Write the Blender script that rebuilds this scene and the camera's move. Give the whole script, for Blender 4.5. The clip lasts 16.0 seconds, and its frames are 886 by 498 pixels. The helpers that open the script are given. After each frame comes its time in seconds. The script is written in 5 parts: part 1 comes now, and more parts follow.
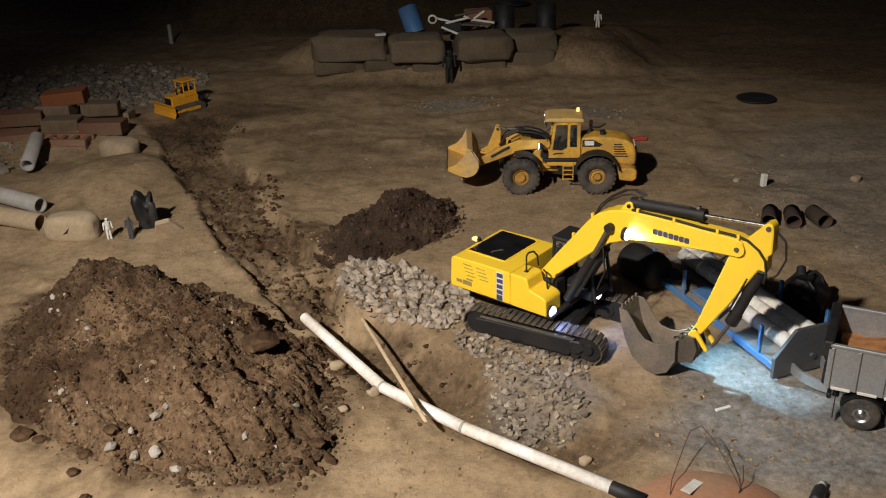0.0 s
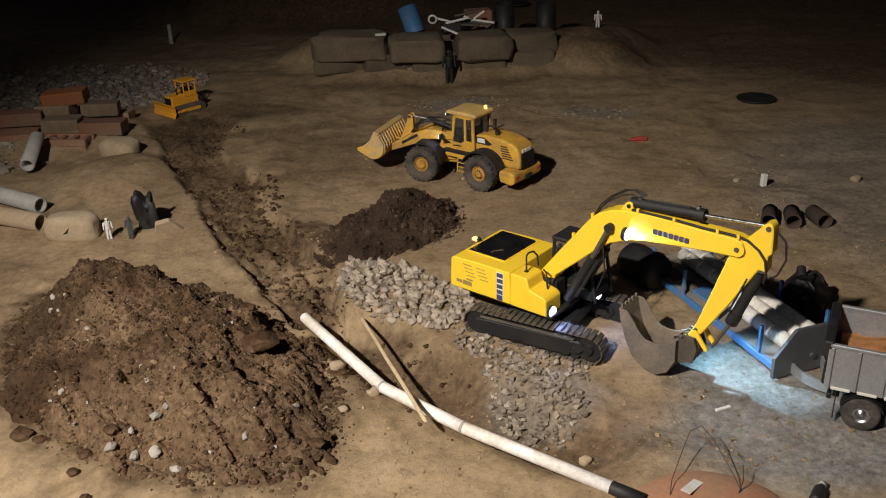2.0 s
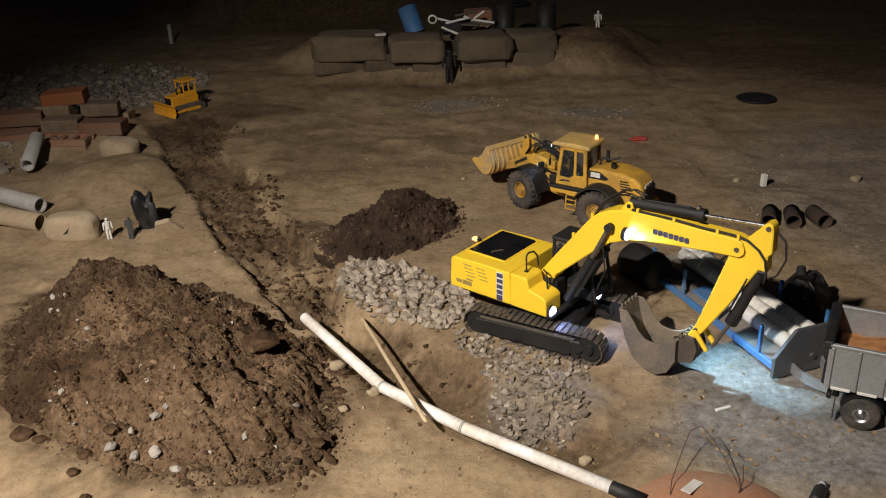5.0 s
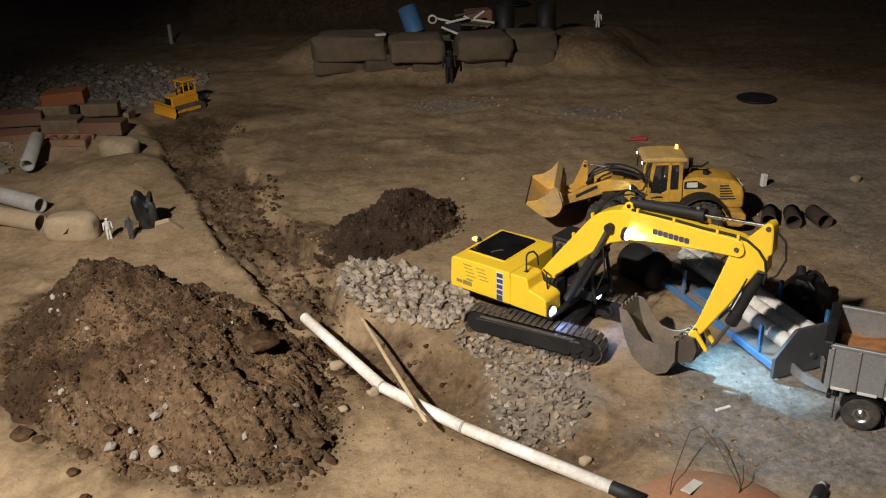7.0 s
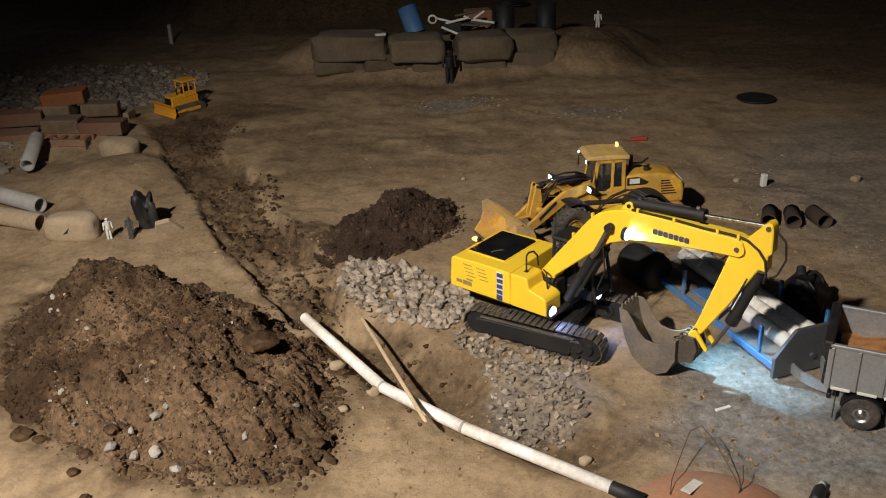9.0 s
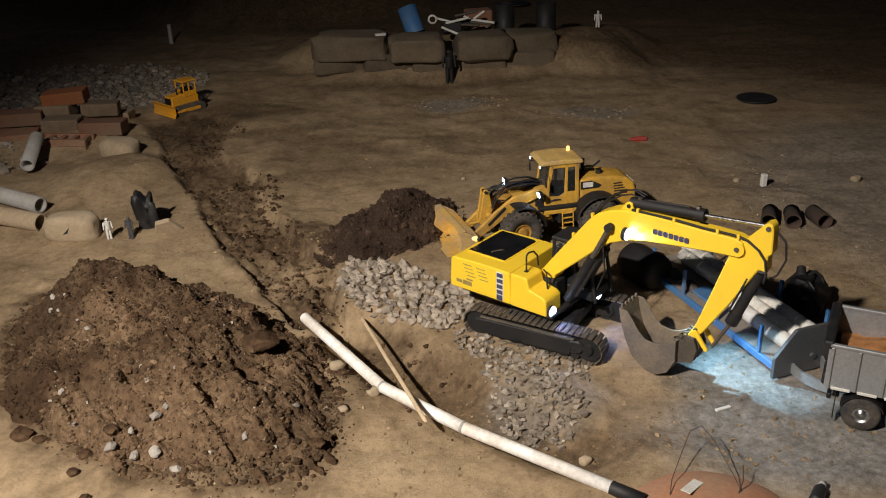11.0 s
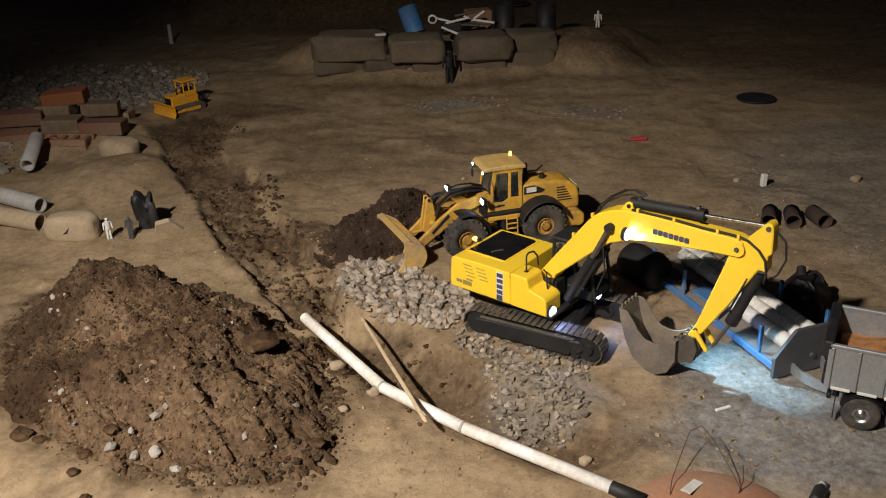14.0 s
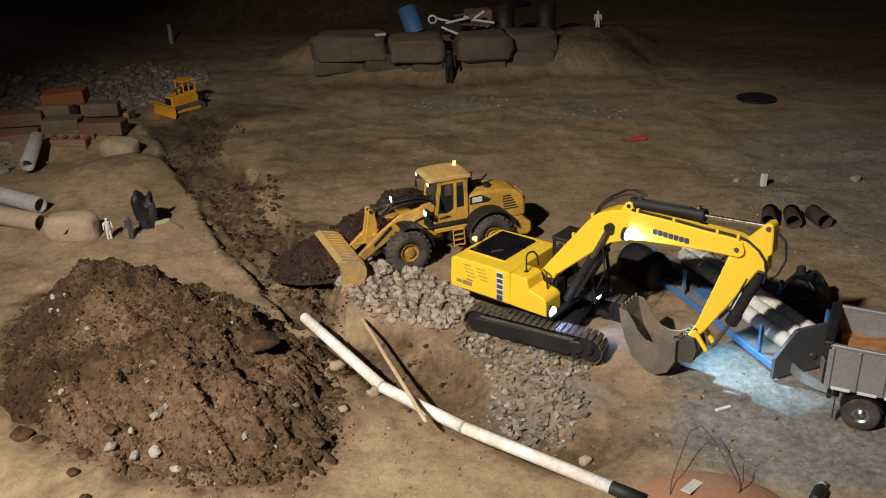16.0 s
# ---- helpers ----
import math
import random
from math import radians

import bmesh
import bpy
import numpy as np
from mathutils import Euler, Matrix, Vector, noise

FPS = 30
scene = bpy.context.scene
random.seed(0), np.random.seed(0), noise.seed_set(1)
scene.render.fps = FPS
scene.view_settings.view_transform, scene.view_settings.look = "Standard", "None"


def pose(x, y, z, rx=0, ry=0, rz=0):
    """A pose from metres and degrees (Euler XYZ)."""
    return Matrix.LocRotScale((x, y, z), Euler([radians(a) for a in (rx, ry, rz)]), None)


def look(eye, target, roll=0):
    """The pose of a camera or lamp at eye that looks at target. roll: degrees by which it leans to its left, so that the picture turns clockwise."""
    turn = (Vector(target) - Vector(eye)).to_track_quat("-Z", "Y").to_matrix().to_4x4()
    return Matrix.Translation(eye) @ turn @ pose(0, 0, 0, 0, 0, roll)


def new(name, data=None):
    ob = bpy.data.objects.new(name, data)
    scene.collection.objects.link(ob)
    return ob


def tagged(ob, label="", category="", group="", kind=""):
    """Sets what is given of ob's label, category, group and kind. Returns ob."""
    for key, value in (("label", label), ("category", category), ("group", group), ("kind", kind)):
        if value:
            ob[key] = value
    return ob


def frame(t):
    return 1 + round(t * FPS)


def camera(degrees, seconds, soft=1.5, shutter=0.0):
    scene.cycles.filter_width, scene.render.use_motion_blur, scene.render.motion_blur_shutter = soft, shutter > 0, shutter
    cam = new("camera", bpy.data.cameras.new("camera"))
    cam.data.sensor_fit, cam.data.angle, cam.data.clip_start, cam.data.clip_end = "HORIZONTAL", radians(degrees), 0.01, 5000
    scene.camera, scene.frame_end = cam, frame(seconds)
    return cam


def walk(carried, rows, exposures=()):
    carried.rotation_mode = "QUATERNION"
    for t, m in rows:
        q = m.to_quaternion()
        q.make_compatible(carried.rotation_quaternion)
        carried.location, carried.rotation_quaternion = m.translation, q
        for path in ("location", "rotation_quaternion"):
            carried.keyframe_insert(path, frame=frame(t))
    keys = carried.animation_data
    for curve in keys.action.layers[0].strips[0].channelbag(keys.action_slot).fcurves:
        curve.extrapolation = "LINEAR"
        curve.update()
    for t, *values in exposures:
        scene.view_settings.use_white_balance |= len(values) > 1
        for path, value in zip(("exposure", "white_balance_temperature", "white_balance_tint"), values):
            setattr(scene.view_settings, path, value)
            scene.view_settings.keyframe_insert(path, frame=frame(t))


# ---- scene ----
# A model building site at night, machines at about 1:14.5, under one flood light.
cam = camera(51.42, 16.0, soft=1.05, shutter=0.4)
EYE = Vector((0, 0, 1.0805))
AIM = EYE + Vector((0, 0.90475, -0.42594))
walk(cam, [(0, look(EYE, AIM, -2.0876)), (16, look(EYE, AIM, -2.0876))], exposures=[(0, 0.0), (16, 0.0)])

# ---- world and lights ----
world = bpy.data.worlds.new("night")
scene.world = world
world.use_nodes = True
world.node_tree.nodes["Background"].inputs[0].default_value = (0.10, 0.10, 0.13, 1)
world.node_tree.nodes["Background"].inputs[1].default_value = 0.09


def lamp(name, kind, at, target, power, colour, size=0.05, cone=60, blend=0.5):
    d = bpy.data.lights.new(name, kind)
    d.energy, d.color = power, colour
    d.shadow_soft_size = size
    if kind == "SPOT":
        d.spot_size, d.spot_blend = radians(cone), blend
    ob = new(name, d)
    ob.matrix_world = look(at, target)
    return ob


FLOOD = (-1.236, -0.272, 2.203)
lamp("flood_light", "SPOT", FLOOD, (-0.34, 1.72, 0.0), 618, (1.0, 0.935, 0.855), 0.05, 72, 1.0)

S = 1 / 14.5
EX_AT, EX_TURN, EX_TRACK = Vector((0.2253, 1.857, 0)), -40.5, -31


# ---- materials ----
def nodes(name):
    m = bpy.data.materials.new(name)
    m.use_nodes = True
    t = m.node_tree
    return m, t, t.nodes["Principled BSDF"]


def ramp(t, fac, stops):
    r = t.nodes.new("ShaderNodeValToRGB")
    while len(r.color_ramp.elements) < len(stops):
        r.color_ramp.elements.new(0.5)
    for e, (p, c) in zip(r.color_ramp.elements, stops):
        e.position, e.color = p, (*c, 1)
    t.links.new(fac, r.inputs[0])
    return r.outputs[0]


def grain(t, scale, detail=6, rough=0.6, coords="Object"):
    c = t.nodes.new("ShaderNodeTexCoord")
    n = t.nodes.new("ShaderNodeTexNoise")
    n.inputs["Scale"].default_value, n.inputs["Detail"].default_value, n.inputs["Roughness"].default_value = scale, detail, rough
    t.links.new(c.outputs[coords], n.inputs["Vector"])
    return n.outputs["Fac"]


def mix(t, fac, a, b, mode="MIX"):
    n = t.nodes.new("ShaderNodeMix")
    n.data_type, n.blend_type = "RGBA", mode
    for sock, v in ((n.inputs[0], fac), (n.inputs[6], a), (n.inputs[7], b)):
        if isinstance(v, bpy.types.NodeSocket):
            t.links.new(v, sock)
        elif isinstance(v, tuple):
            sock.default_value = (*v, 1)
        else:
            sock.default_value = v
    return n.outputs[2]


def relief(t, p, height, strength, distance):
    b = t.nodes.new("ShaderNodeBump")
    b.inputs["Strength"].default_value, b.inputs["Distance"].default_value = strength, distance
    t.links.new(height, b.inputs["Height"])
    t.links.new(b.outputs[0], p.inputs["Normal"])


def dirty(name, base, dirt=(0.20, 0.13, 0.08), amount=0.4, rough=0.5, metal=0.0, scale=18, fine=140, bump=0.15, random_tone=0.0, fleck=0.15):
    """Paint, plastic or metal with dust in broad patches and fine grain."""
    m, t, p = nodes(name)
    broad = grain(t, scale, 5, 0.65)
    small = grain(t, fine, 4, 0.6)
    mask = ramp(t, broad, [(0.38, (0, 0, 0)), (0.75, (amount, amount, amount))])
    col = mix(t, mask, base, dirt)
    speck = ramp(t, small, [(0.3, (1 - fleck,) * 3), (0.7, (1 + 0.7 * fleck,) * 3)])
    col = mix(t, 1.0, col, speck, "MULTIPLY")
    if random_tone:
        info = t.nodes.new("ShaderNodeObjectInfo")
        tone = ramp(t, info.outputs["Random"], [(0, (1 - random_tone,) * 3), (1, (1 + random_tone,) * 3)])
        col = mix(t, 1.0, col, tone, "MULTIPLY")
    t.links.new(col, p.inputs["Base Color"])
    p.inputs["Metallic"].default_value = metal
    r = ramp(t, broad, [(0.3, (rough,) * 3), (0.8, (min(1, rough + 0.3),) * 3)])
    t.links.new(r, p.inputs["Roughness"])
    relief(t, p, small, bump, 0.002)
    return m


def soil(name, stops, fine_scale=160, bump=0.6, depth=0.004, masks=True, island=0.0):
    """Earth: patches, grain and grit; the sheet also carries its own damp and stony zones, with far dimming put into
    the damp colour.
    """
    m, t, p = nodes(name)
    broad, small, grit = grain(t, 5, 6, 0.6), grain(t, 60, 8, 0.7), grain(t, fine_scale, 5, 0.75)
    col = ramp(t, broad, stops[0])
    if masks:
        for layer, colours in (("damp_dim", stops[1]), ("grey", stops[2])):
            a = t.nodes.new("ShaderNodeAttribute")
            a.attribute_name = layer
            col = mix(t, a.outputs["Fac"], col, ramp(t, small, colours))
    mid = ramp(t, grain(t, 16, 5, 0.65), [(0.28, (0.70, 0.68, 0.66)), (0.5, (1, 1, 1)), (0.74, (1.16, 1.16, 1.15))])
    col = mix(t, 1.0, col, mid, "MULTIPLY")
    shade = ramp(t, small, [(0.25, (0.66, 0.64, 0.62)), (0.5, (1, 1, 1)), (0.8, (1.25, 1.25, 1.25))])
    col = mix(t, 1.0, col, shade, "MULTIPLY")
    fleck = ramp(t, grit, [(0.22, (0.55, 0.52, 0.5)), (0.42, (1, 1, 1)), (0.72, (1.0, 1.0, 1.0)), (0.8, (1.5, 1.5, 1.5))])
    col = mix(t, 1.0, col, fleck, "MULTIPLY")
    if island:
        g = t.nodes.new("ShaderNodeNewGeometry")
        tone = ramp(t, g.outputs["Random Per Island"], [(0, (1 - island,) * 3), (0.85, (1.0, 1.0, 1.0)), (1, (1 + 1.6 * island,) * 3)])
        col = mix(t, 1.0, col, tone, "MULTIPLY")
    t.links.new(col, p.inputs["Base Color"])
    p.inputs["Roughness"].default_value = 0.95
    p.inputs["Specular IOR Level"].default_value = 0.15
    both = t.nodes.new("ShaderNodeMath")
    both.operation = "ADD"
    t.links.new(small, both.inputs[0])
    t.links.new(grit, both.inputs[1])
    relief(t, p, both.outputs[0], bump, depth)
    return m


def glow(name, colour, strength):
    m, t, p = nodes(name)
    p.inputs["Base Color"].default_value = (*colour, 1)
    p.inputs["Emission Color"].default_value = (*colour, 1)
    p.inputs["Emission Strength"].default_value = strength
    return m


def glassy(name, tint):
    m, t, p = nodes(name)
    p.inputs["Base Color"].default_value = (*tint, 1)
    p.inputs["Roughness"].default_value = 0.08
    p.inputs["Transmission Weight"].default_value = 0.97
    p.inputs["IOR"].default_value = 1.12
    return m


SAND = [(0.3, (0.246, 0.172, 0.099)), (0.5, (0.310, 0.220, 0.130)), (0.72, (0.38, 0.277, 0.170))]
DAMP_DIM = [(0.3, (0.052, 0.034, 0.020)), (0.55, (0.104, 0.066, 0.037)), (0.75, (0.175, 0.115, 0.067))]
GREY = [(0.3, (0.165, 0.155, 0.142)), (0.55, (0.235, 0.223, 0.206)), (0.75, (0.31, 0.297, 0.277))]
M_GROUND = soil("sandy_ground", (SAND, DAMP_DIM, GREY), island=0.0)
MIXED = [(0.33, (0.042, 0.023, 0.012)), (0.50, (0.080, 0.046, 0.025)), (0.66, (0.150, 0.092, 0.052))]
TAN = [(0.3, (0.110, 0.066, 0.036)), (0.55, (0.185, 0.118, 0.068)), (0.75, (0.27, 0.183, 0.115))]
UMBER = [(0.3, (0.042, 0.026, 0.015)), (0.55, (0.078, 0.048, 0.027)), (0.75, (0.12, 0.076, 0.045))]
M_HEAP = soil("brown_soil", (MIXED, UMBER, TAN), bump=0.8, depth=0.006)
M_UMBERCLOD = soil("umber_clods", (UMBER, DAMP_DIM, GREY), masks=False, bump=0.7, island=0.25)
M_TANCLOD = soil("tan_clods", (TAN, DAMP_DIM, GREY), masks=False, bump=0.7, island=0.25)
M_CLOD = soil("soil_clods", (MIXED, DAMP_DIM, GREY), masks=False, bump=0.7, island=0.26)
M_DARK = soil("dark_soil", ([(0.3, (0.035, 0.022, 0.015)), (0.7, (0.085, 0.052, 0.034))], DAMP_DIM, GREY), masks=False, bump=1.0, depth=0.007)
M_DARKCLOD = soil("dark_clods", ([(0.3, (0.04, 0.025, 0.017)), (0.7, (0.10, 0.062, 0.04))], DAMP_DIM, GREY), masks=False, island=0.4)
M_PALECLOD = soil("pale_clods", (SAND, DAMP_DIM, GREY), masks=False, island=0.3)
M_STONE = dirty("crushed_stone", (0.41, 0.345, 0.28), (0.24, 0.165, 0.10), 0.7, 0.9, 0, 40, 260, 0.5, 0.3)
M_BEDGRIT = soil("stone_grit", ([(0.3, (0.20, 0.16, 0.12)), (0.5, (0.29, 0.24, 0.19)), (0.7, (0.37, 0.315, 0.255))], DAMP_DIM, GREY), masks=False, island=0.3)
M_PALESTONE = dirty("pale_pebble", (0.36, 0.33, 0.29), (0.25, 0.17, 0.1), 0.5, 0.85, 0, 40, 260, 0.4, 0.25)
M_YELLOW = dirty("excavator_yellow", (0.92, 0.61, 0.035), (0.55, 0.33, 0.05), 0.18, 0.34, 0, 10, 160, 0.03, 0.0, 0.03)
M_LOADER = dirty("loader_yellow", (0.66, 0.36, 0.042), (0.17, 0.105, 0.055), 0.75, 0.5, 0, 16, 150, 0.12)
M_WORN = dirty("worn_bucket_yellow", (0.68, 0.40, 0.075), (0.36, 0.30, 0.24), 0.9, 0.42, 0.1, 14, 120, 0.15)
M_ROOF = dirty("dusty_roof_yellow", (0.62, 0.40, 0.11), (0.36, 0.25, 0.14), 0.8, 0.6, 0, 16, 150, 0.1)
M_RIM = dirty("rim_yellow", (0.50, 0.27, 0.04), (0.11, 0.06, 0.03), 0.95, 0.6, 0, 26, 150, 0.15)
M_DECK = dirty("dusty_deck", (0.27, 0.215, 0.16), (0.10, 0.13, 0.17), 0.6, 0.8, 0, 22, 160, 0.2)
M_DOZER = dirty("dozer_yellow", (0.80, 0.35, 0.012), (0.25, 0.15, 0.07), 0.35, 0.5, 0, 16, 150, 0.1)
M_BLACK = dirty("black_steel", (0.009, 0.009, 0.010), (0.07, 0.05, 0.033), 0.22, 0.5, 0.0, 22, 160, 0.15)
M_RUBBER = dirty("tyre_rubber", (0.030, 0.028, 0.027), (0.17, 0.13, 0.095), 0.75, 0.85, 0, 24, 200, 0.3)
M_TRACK = dirty("track_steel", (0.10, 0.088, 0.075), (0.22, 0.165, 0.11), 0.7, 0.6, 0.4, 30, 200, 0.3)
M_STEEL = dirty("worn_steel", (0.085, 0.073, 0.060), (0.15, 0.105, 0.068), 0.8, 0.6, 0.3, 20, 180, 0.2)
M_CHROME = dirty("chrome_rod", (0.75, 0.75, 0.75), (0.4, 0.35, 0.3), 0.15, 0.15, 1.0, 20, 160, 0.02)
M_ALU = dirty("brushed_aluminium", (0.42, 0.43, 0.44), (0.20, 0.175, 0.15), 0.5, 0.34, 0.55, 14, 160, 0.08)
M_DULL = dirty("dull_grey_steel", (0.085, 0.088, 0.095), (0.14, 0.12, 0.10), 0.5, 0.45, 0.3, 14, 150, 0.1)
M_BUCKET = dirty("dusty_bucket_steel", (0.13, 0.108, 0.086), (0.27, 0.20, 0.135), 1.1, 0.75, 0.1, 16, 160, 0.3)
M_BLUE = dirty("blue_paint", (0.045, 0.16, 0.36), (0.18, 0.16, 0.14), 0.45, 0.5, 0, 20, 160, 0.15)
M_WHITE = dirty("white_paint", (0.72, 0.70, 0.64), (0.3, 0.22, 0.15), 0.35, 0.5, 0, 16, 150, 0.1)
M_PIPE = dirty("white_plastic_pipe", (0.88, 0.85, 0.80), (0.45, 0.33, 0.22), 0.8, 0.45, 0, 12, 120, 0.12)
M_GREYPIPE = dirty("grey_pipe", (0.36, 0.35, 0.33), (0.25, 0.18, 0.11), 0.5, 0.6, 0, 16, 150, 0.15)
M_WOOD = dirty("raw_wood", (0.68, 0.52, 0.33), (0.25, 0.15, 0.08), 0.45, 0.8, 0, 22, 200, 0.3)
M_BRICK = dirty("fired_brick", (0.20, 0.085, 0.048), (0.20, 0.14, 0.09), 1.1, 0.9, 0, 9, 120, 0.4, 0.35)
M_PALEBRICK = dirty("pale_brick", (0.27, 0.195, 0.125), (0.13, 0.085, 0.05), 0.9, 0.95, 0, 9, 100, 0.5, 0.3)
M_ORANGEBRICK = dirty("orange_brick", (0.30, 0.095, 0.030), (0.17, 0.085, 0.045), 0.7, 0.9, 0, 9, 120, 0.4, 0.1)
M_ROCK = dirty("sandstone_block", (0.130, 0.099, 0.062), (0.068, 0.046, 0.031), 0.6, 0.95, 0, 8, 70, 0.8, 0.18)
M_CONCRETE = dirty("weathered_concrete", (0.40, 0.31, 0.205), (0.25, 0.17, 0.1), 0.6, 0.95, 0, 10, 90, 0.6)
M_RUST = dirty("rusted_pipe", (0.055, 0.032, 0.022), (0.11, 0.075, 0.055), 0.6, 0.85, 0, 20, 150, 0.4)
M_REDRUST = dirty("rust_red_sheet", (0.40, 0.175, 0.09), (0.31, 0.22, 0.14), 0.95, 0.8, 0, 7, 90, 0.2)
M_ORANGE = soil("orange_sand", ([(0.3, (0.34, 0.13, 0.04)), (0.7, (0.50, 0.24, 0.10))], DAMP_DIM, GREY), masks=False, bump=0.5)
M_RED = dirty("red_cloth", (0.45, 0.05, 0.04), (0.2, 0.1, 0.07), 0.4, 0.9)
M_GLASS = glassy("cab_glass", (0.60, 0.63, 0.66))
M_SEAT = dirty("cab_interior", (0.03, 0.03, 0.032), (0.08, 0.06, 0.05), 0.3, 0.8)
M_LED = glow("led_white", (0.42, 0.60, 1.0), 40)
M_BEACON = glow("amber_beacon", (1.0, 0.55, 0.16), 2.2)
M_HATCH = dirty("glossy_black", (0.006, 0.006, 0.007), (0.03, 0.025, 0.02), 0.25, 0.22, 0.0, 22, 160, 0.03)
M_INK = dirty("navy_decal", (0.045, 0.05, 0.11), (0.2, 0.15, 0.1), 0.1, 0.5)
M_GREYINK = dirty("grey_decal", (0.30, 0.22, 0.07), (0.4, 0.3, 0.1), 0.2, 0.5)


# ---- mesh building ----
def lump(level):
    b = bmesh.new()
    if level:
        bmesh.ops.create_icosphere(b, subdivisions=level, radius=1)
    else:
        bmesh.ops.create_cube(b, size=1.3)
    b.verts.index_update()
    out = [v.co.copy() for v in b.verts], [[v.index for v in f.verts] for f in b.faces]
    b.free()
    return out


def shard(rnd):
    """An angular broken stone: a box with its corners knocked about."""
    verts = [Vector((x * rnd.uniform(0.34, 0.72), y * rnd.uniform(0.34, 0.72), z * rnd.uniform(0.34, 0.72))) for x in (-1, 1) for y in (-1, 1) for z in (-1, 1)]
    return verts, [(0, 1, 3), (0, 3, 2), (4, 6, 7), (4, 7, 5), (0, 4, 5), (0, 5, 1), (2, 3, 7), (2, 7, 6), (0, 2, 6), (0, 6, 4), (1, 5, 7), (1, 7, 3)]


LUMPS = [lump(i) for i in range(4)]
SHARDS = [shard(random.Random(300 + i)) for i in range(24)]


class Geo:
    """Collects rounded boxes, plates, rods and turned shapes into one mesh; numbers are metres of the full-size machine times k."""

    def __init__(self, k=1.0):
        self.v, self.f, self.m, self.s, self.k = [], [], [], [], k

    def add(self, verts, faces, mat=0, smooth=False, at=None):
        n = len(self.v)
        for v in verts:
            v = Vector(v)
            self.v.append((at @ v if at else v) * self.k)
        for f in faces:
            self.f.append([n + i for i in f])
            self.m.append(mat)
            self.s.append(smooth)
        return self

    def bm(self, b, mat=0, at=None, smooth=False):
        b.verts.index_update()
        self.add([v.co.copy() for v in b.verts], [[v.index for v in f.verts] for f in b.faces], mat, smooth, at)
        b.free()
        return self

    def box(self, c, size, bevel=0.0, mat=0, at=None, segments=1):
        b = bmesh.new()
        bmesh.ops.create_cube(b, size=1)
        for v in b.verts:
            v.co = Vector((c[0] + v.co.x * size[0], c[1] + v.co.y * size[1], c[2] + v.co.z * size[2]))
        if bevel:
            bmesh.ops.bevel(b, geom=b.edges[:], offset=bevel, segments=segments, affect="EDGES", profile=0.5)
        return self.bm(b, mat, at)

    def plate(self, outline, y0, y1, bevel=0.0, mat=0, at=None, segments=1):
        """A side outline in x and z, made thick from y0 to y1."""
        b = bmesh.new()
        lo = [b.verts.new((x, y0, z)) for x, z in outline]
        hi = [b.verts.new((x, y1, z)) for x, z in outline]
        n = len(outline)
        b.faces.new(lo)
        b.faces.new(hi[::-1])
        for i in range(n):
            b.faces.new((lo[i], hi[i], hi[(i + 1) % n], lo[(i + 1) % n]))
        bmesh.ops.recalc_face_normals(b, faces=b.faces[:])
        if bevel:
            bmesh.ops.bevel(b, geom=b.edges[:], offset=bevel, segments=segments, affect="EDGES", profile=0.5)
        return self.bm(b, mat, at)

    def rod(self, p, q, r, r2=None, n=12, mat=0, at=None, caps=True):
        p, q = Vector(p), Vector(q)
        r2 = r if r2 is None else r2
        turn = (q - p).to_track_quat("Z", "Y").to_matrix()
        vs, fs = [], []
        for c, rr in ((p, r), (q, r2)):
            for i in range(n):
                a = 2 * math.pi * i / n
                vs.append(c + turn @ Vector((rr * math.cos(a), rr * math.sin(a), 0)))
        for i in range(n):
            fs.append((i, (i + 1) % n, n + (i + 1) % n, n + i))
        self.add(vs, fs, mat, True, at)
        if caps:
            self.add(vs[:n], [tuple(range(n))[::-1]], mat, False, at)
            self.add(vs[n:], [tuple(range(n))], mat, False, at)
        return self

    def path(self, pts, r, n=6, mat=0, at=None):
        for a, b in zip(pts, pts[1:]):
            self.rod(a, b, r, n=n, mat=mat, at=at)
        return self

    def turned(self, profile, n=24, mat=0, at=None, smooth=True):
        """A profile of (radius, y) turned round the y axis."""
        vs, fs = [], []
        for r, y in profile:
            for i in range(n):
                a = 2 * math.pi * i / n
                vs.append((r * math.cos(a), y, r * math.sin(a)))
        for j in range(len(profile) - 1):
            for i in range(n):
                fs.append((j * n + i, j * n + (i + 1) % n, (j + 1) * n + (i + 1) % n, (j + 1) * n + i))
        return self.add(vs, fs, mat, smooth, at)

    def tube(self, p, q, r, wall, n=20, mat=0):
        """An open pipe with a wall."""
        p, q = Vector(p), Vector(q)
        turn = (q - p).to_track_quat("Y", "Z").to_matrix().to_4x4()
        length = (q - p).length
        return self.turned([(r, 0), (r, length), (r - wall, length), (r - wall, 0), (r, 0)], n, mat, Matrix.Translation(p) @ turn)

    def rock(self, c, size, rnd, mat=0, level=1, squash=(1, 1, 1), turn=True, rough=0.28, soft=False):
        verts, faces = LUMPS[level] if level > 1 or soft else SHARDS[rnd.randrange(24)]
        e = Euler((rnd.random() * 6, rnd.random() * 6, rnd.random() * 6)).to_matrix() if turn else Matrix.Identity(3)
        cx, cy, cz = (q * self.k for q in c)
        sx, sy, sz = (size * self.k * q for q in squash)
        n = len(self.v)
        for v in verts:
            w = e @ (v * (1 + rnd.uniform(-rough, rough)))
            self.v.append((cx + w.x * sx, cy + w.y * sy, cz + w.z * sz))
        self.f.extend([[n + i for i in f] for f in faces])
        self.m.extend([mat] * len(faces))
        self.s.extend([soft] * len(faces))
        return self

    def mesh(self, name, mats):
        me = bpy.data.meshes.new(name)
        me.from_pydata([tuple(v) for v in self.v], [], self.f)
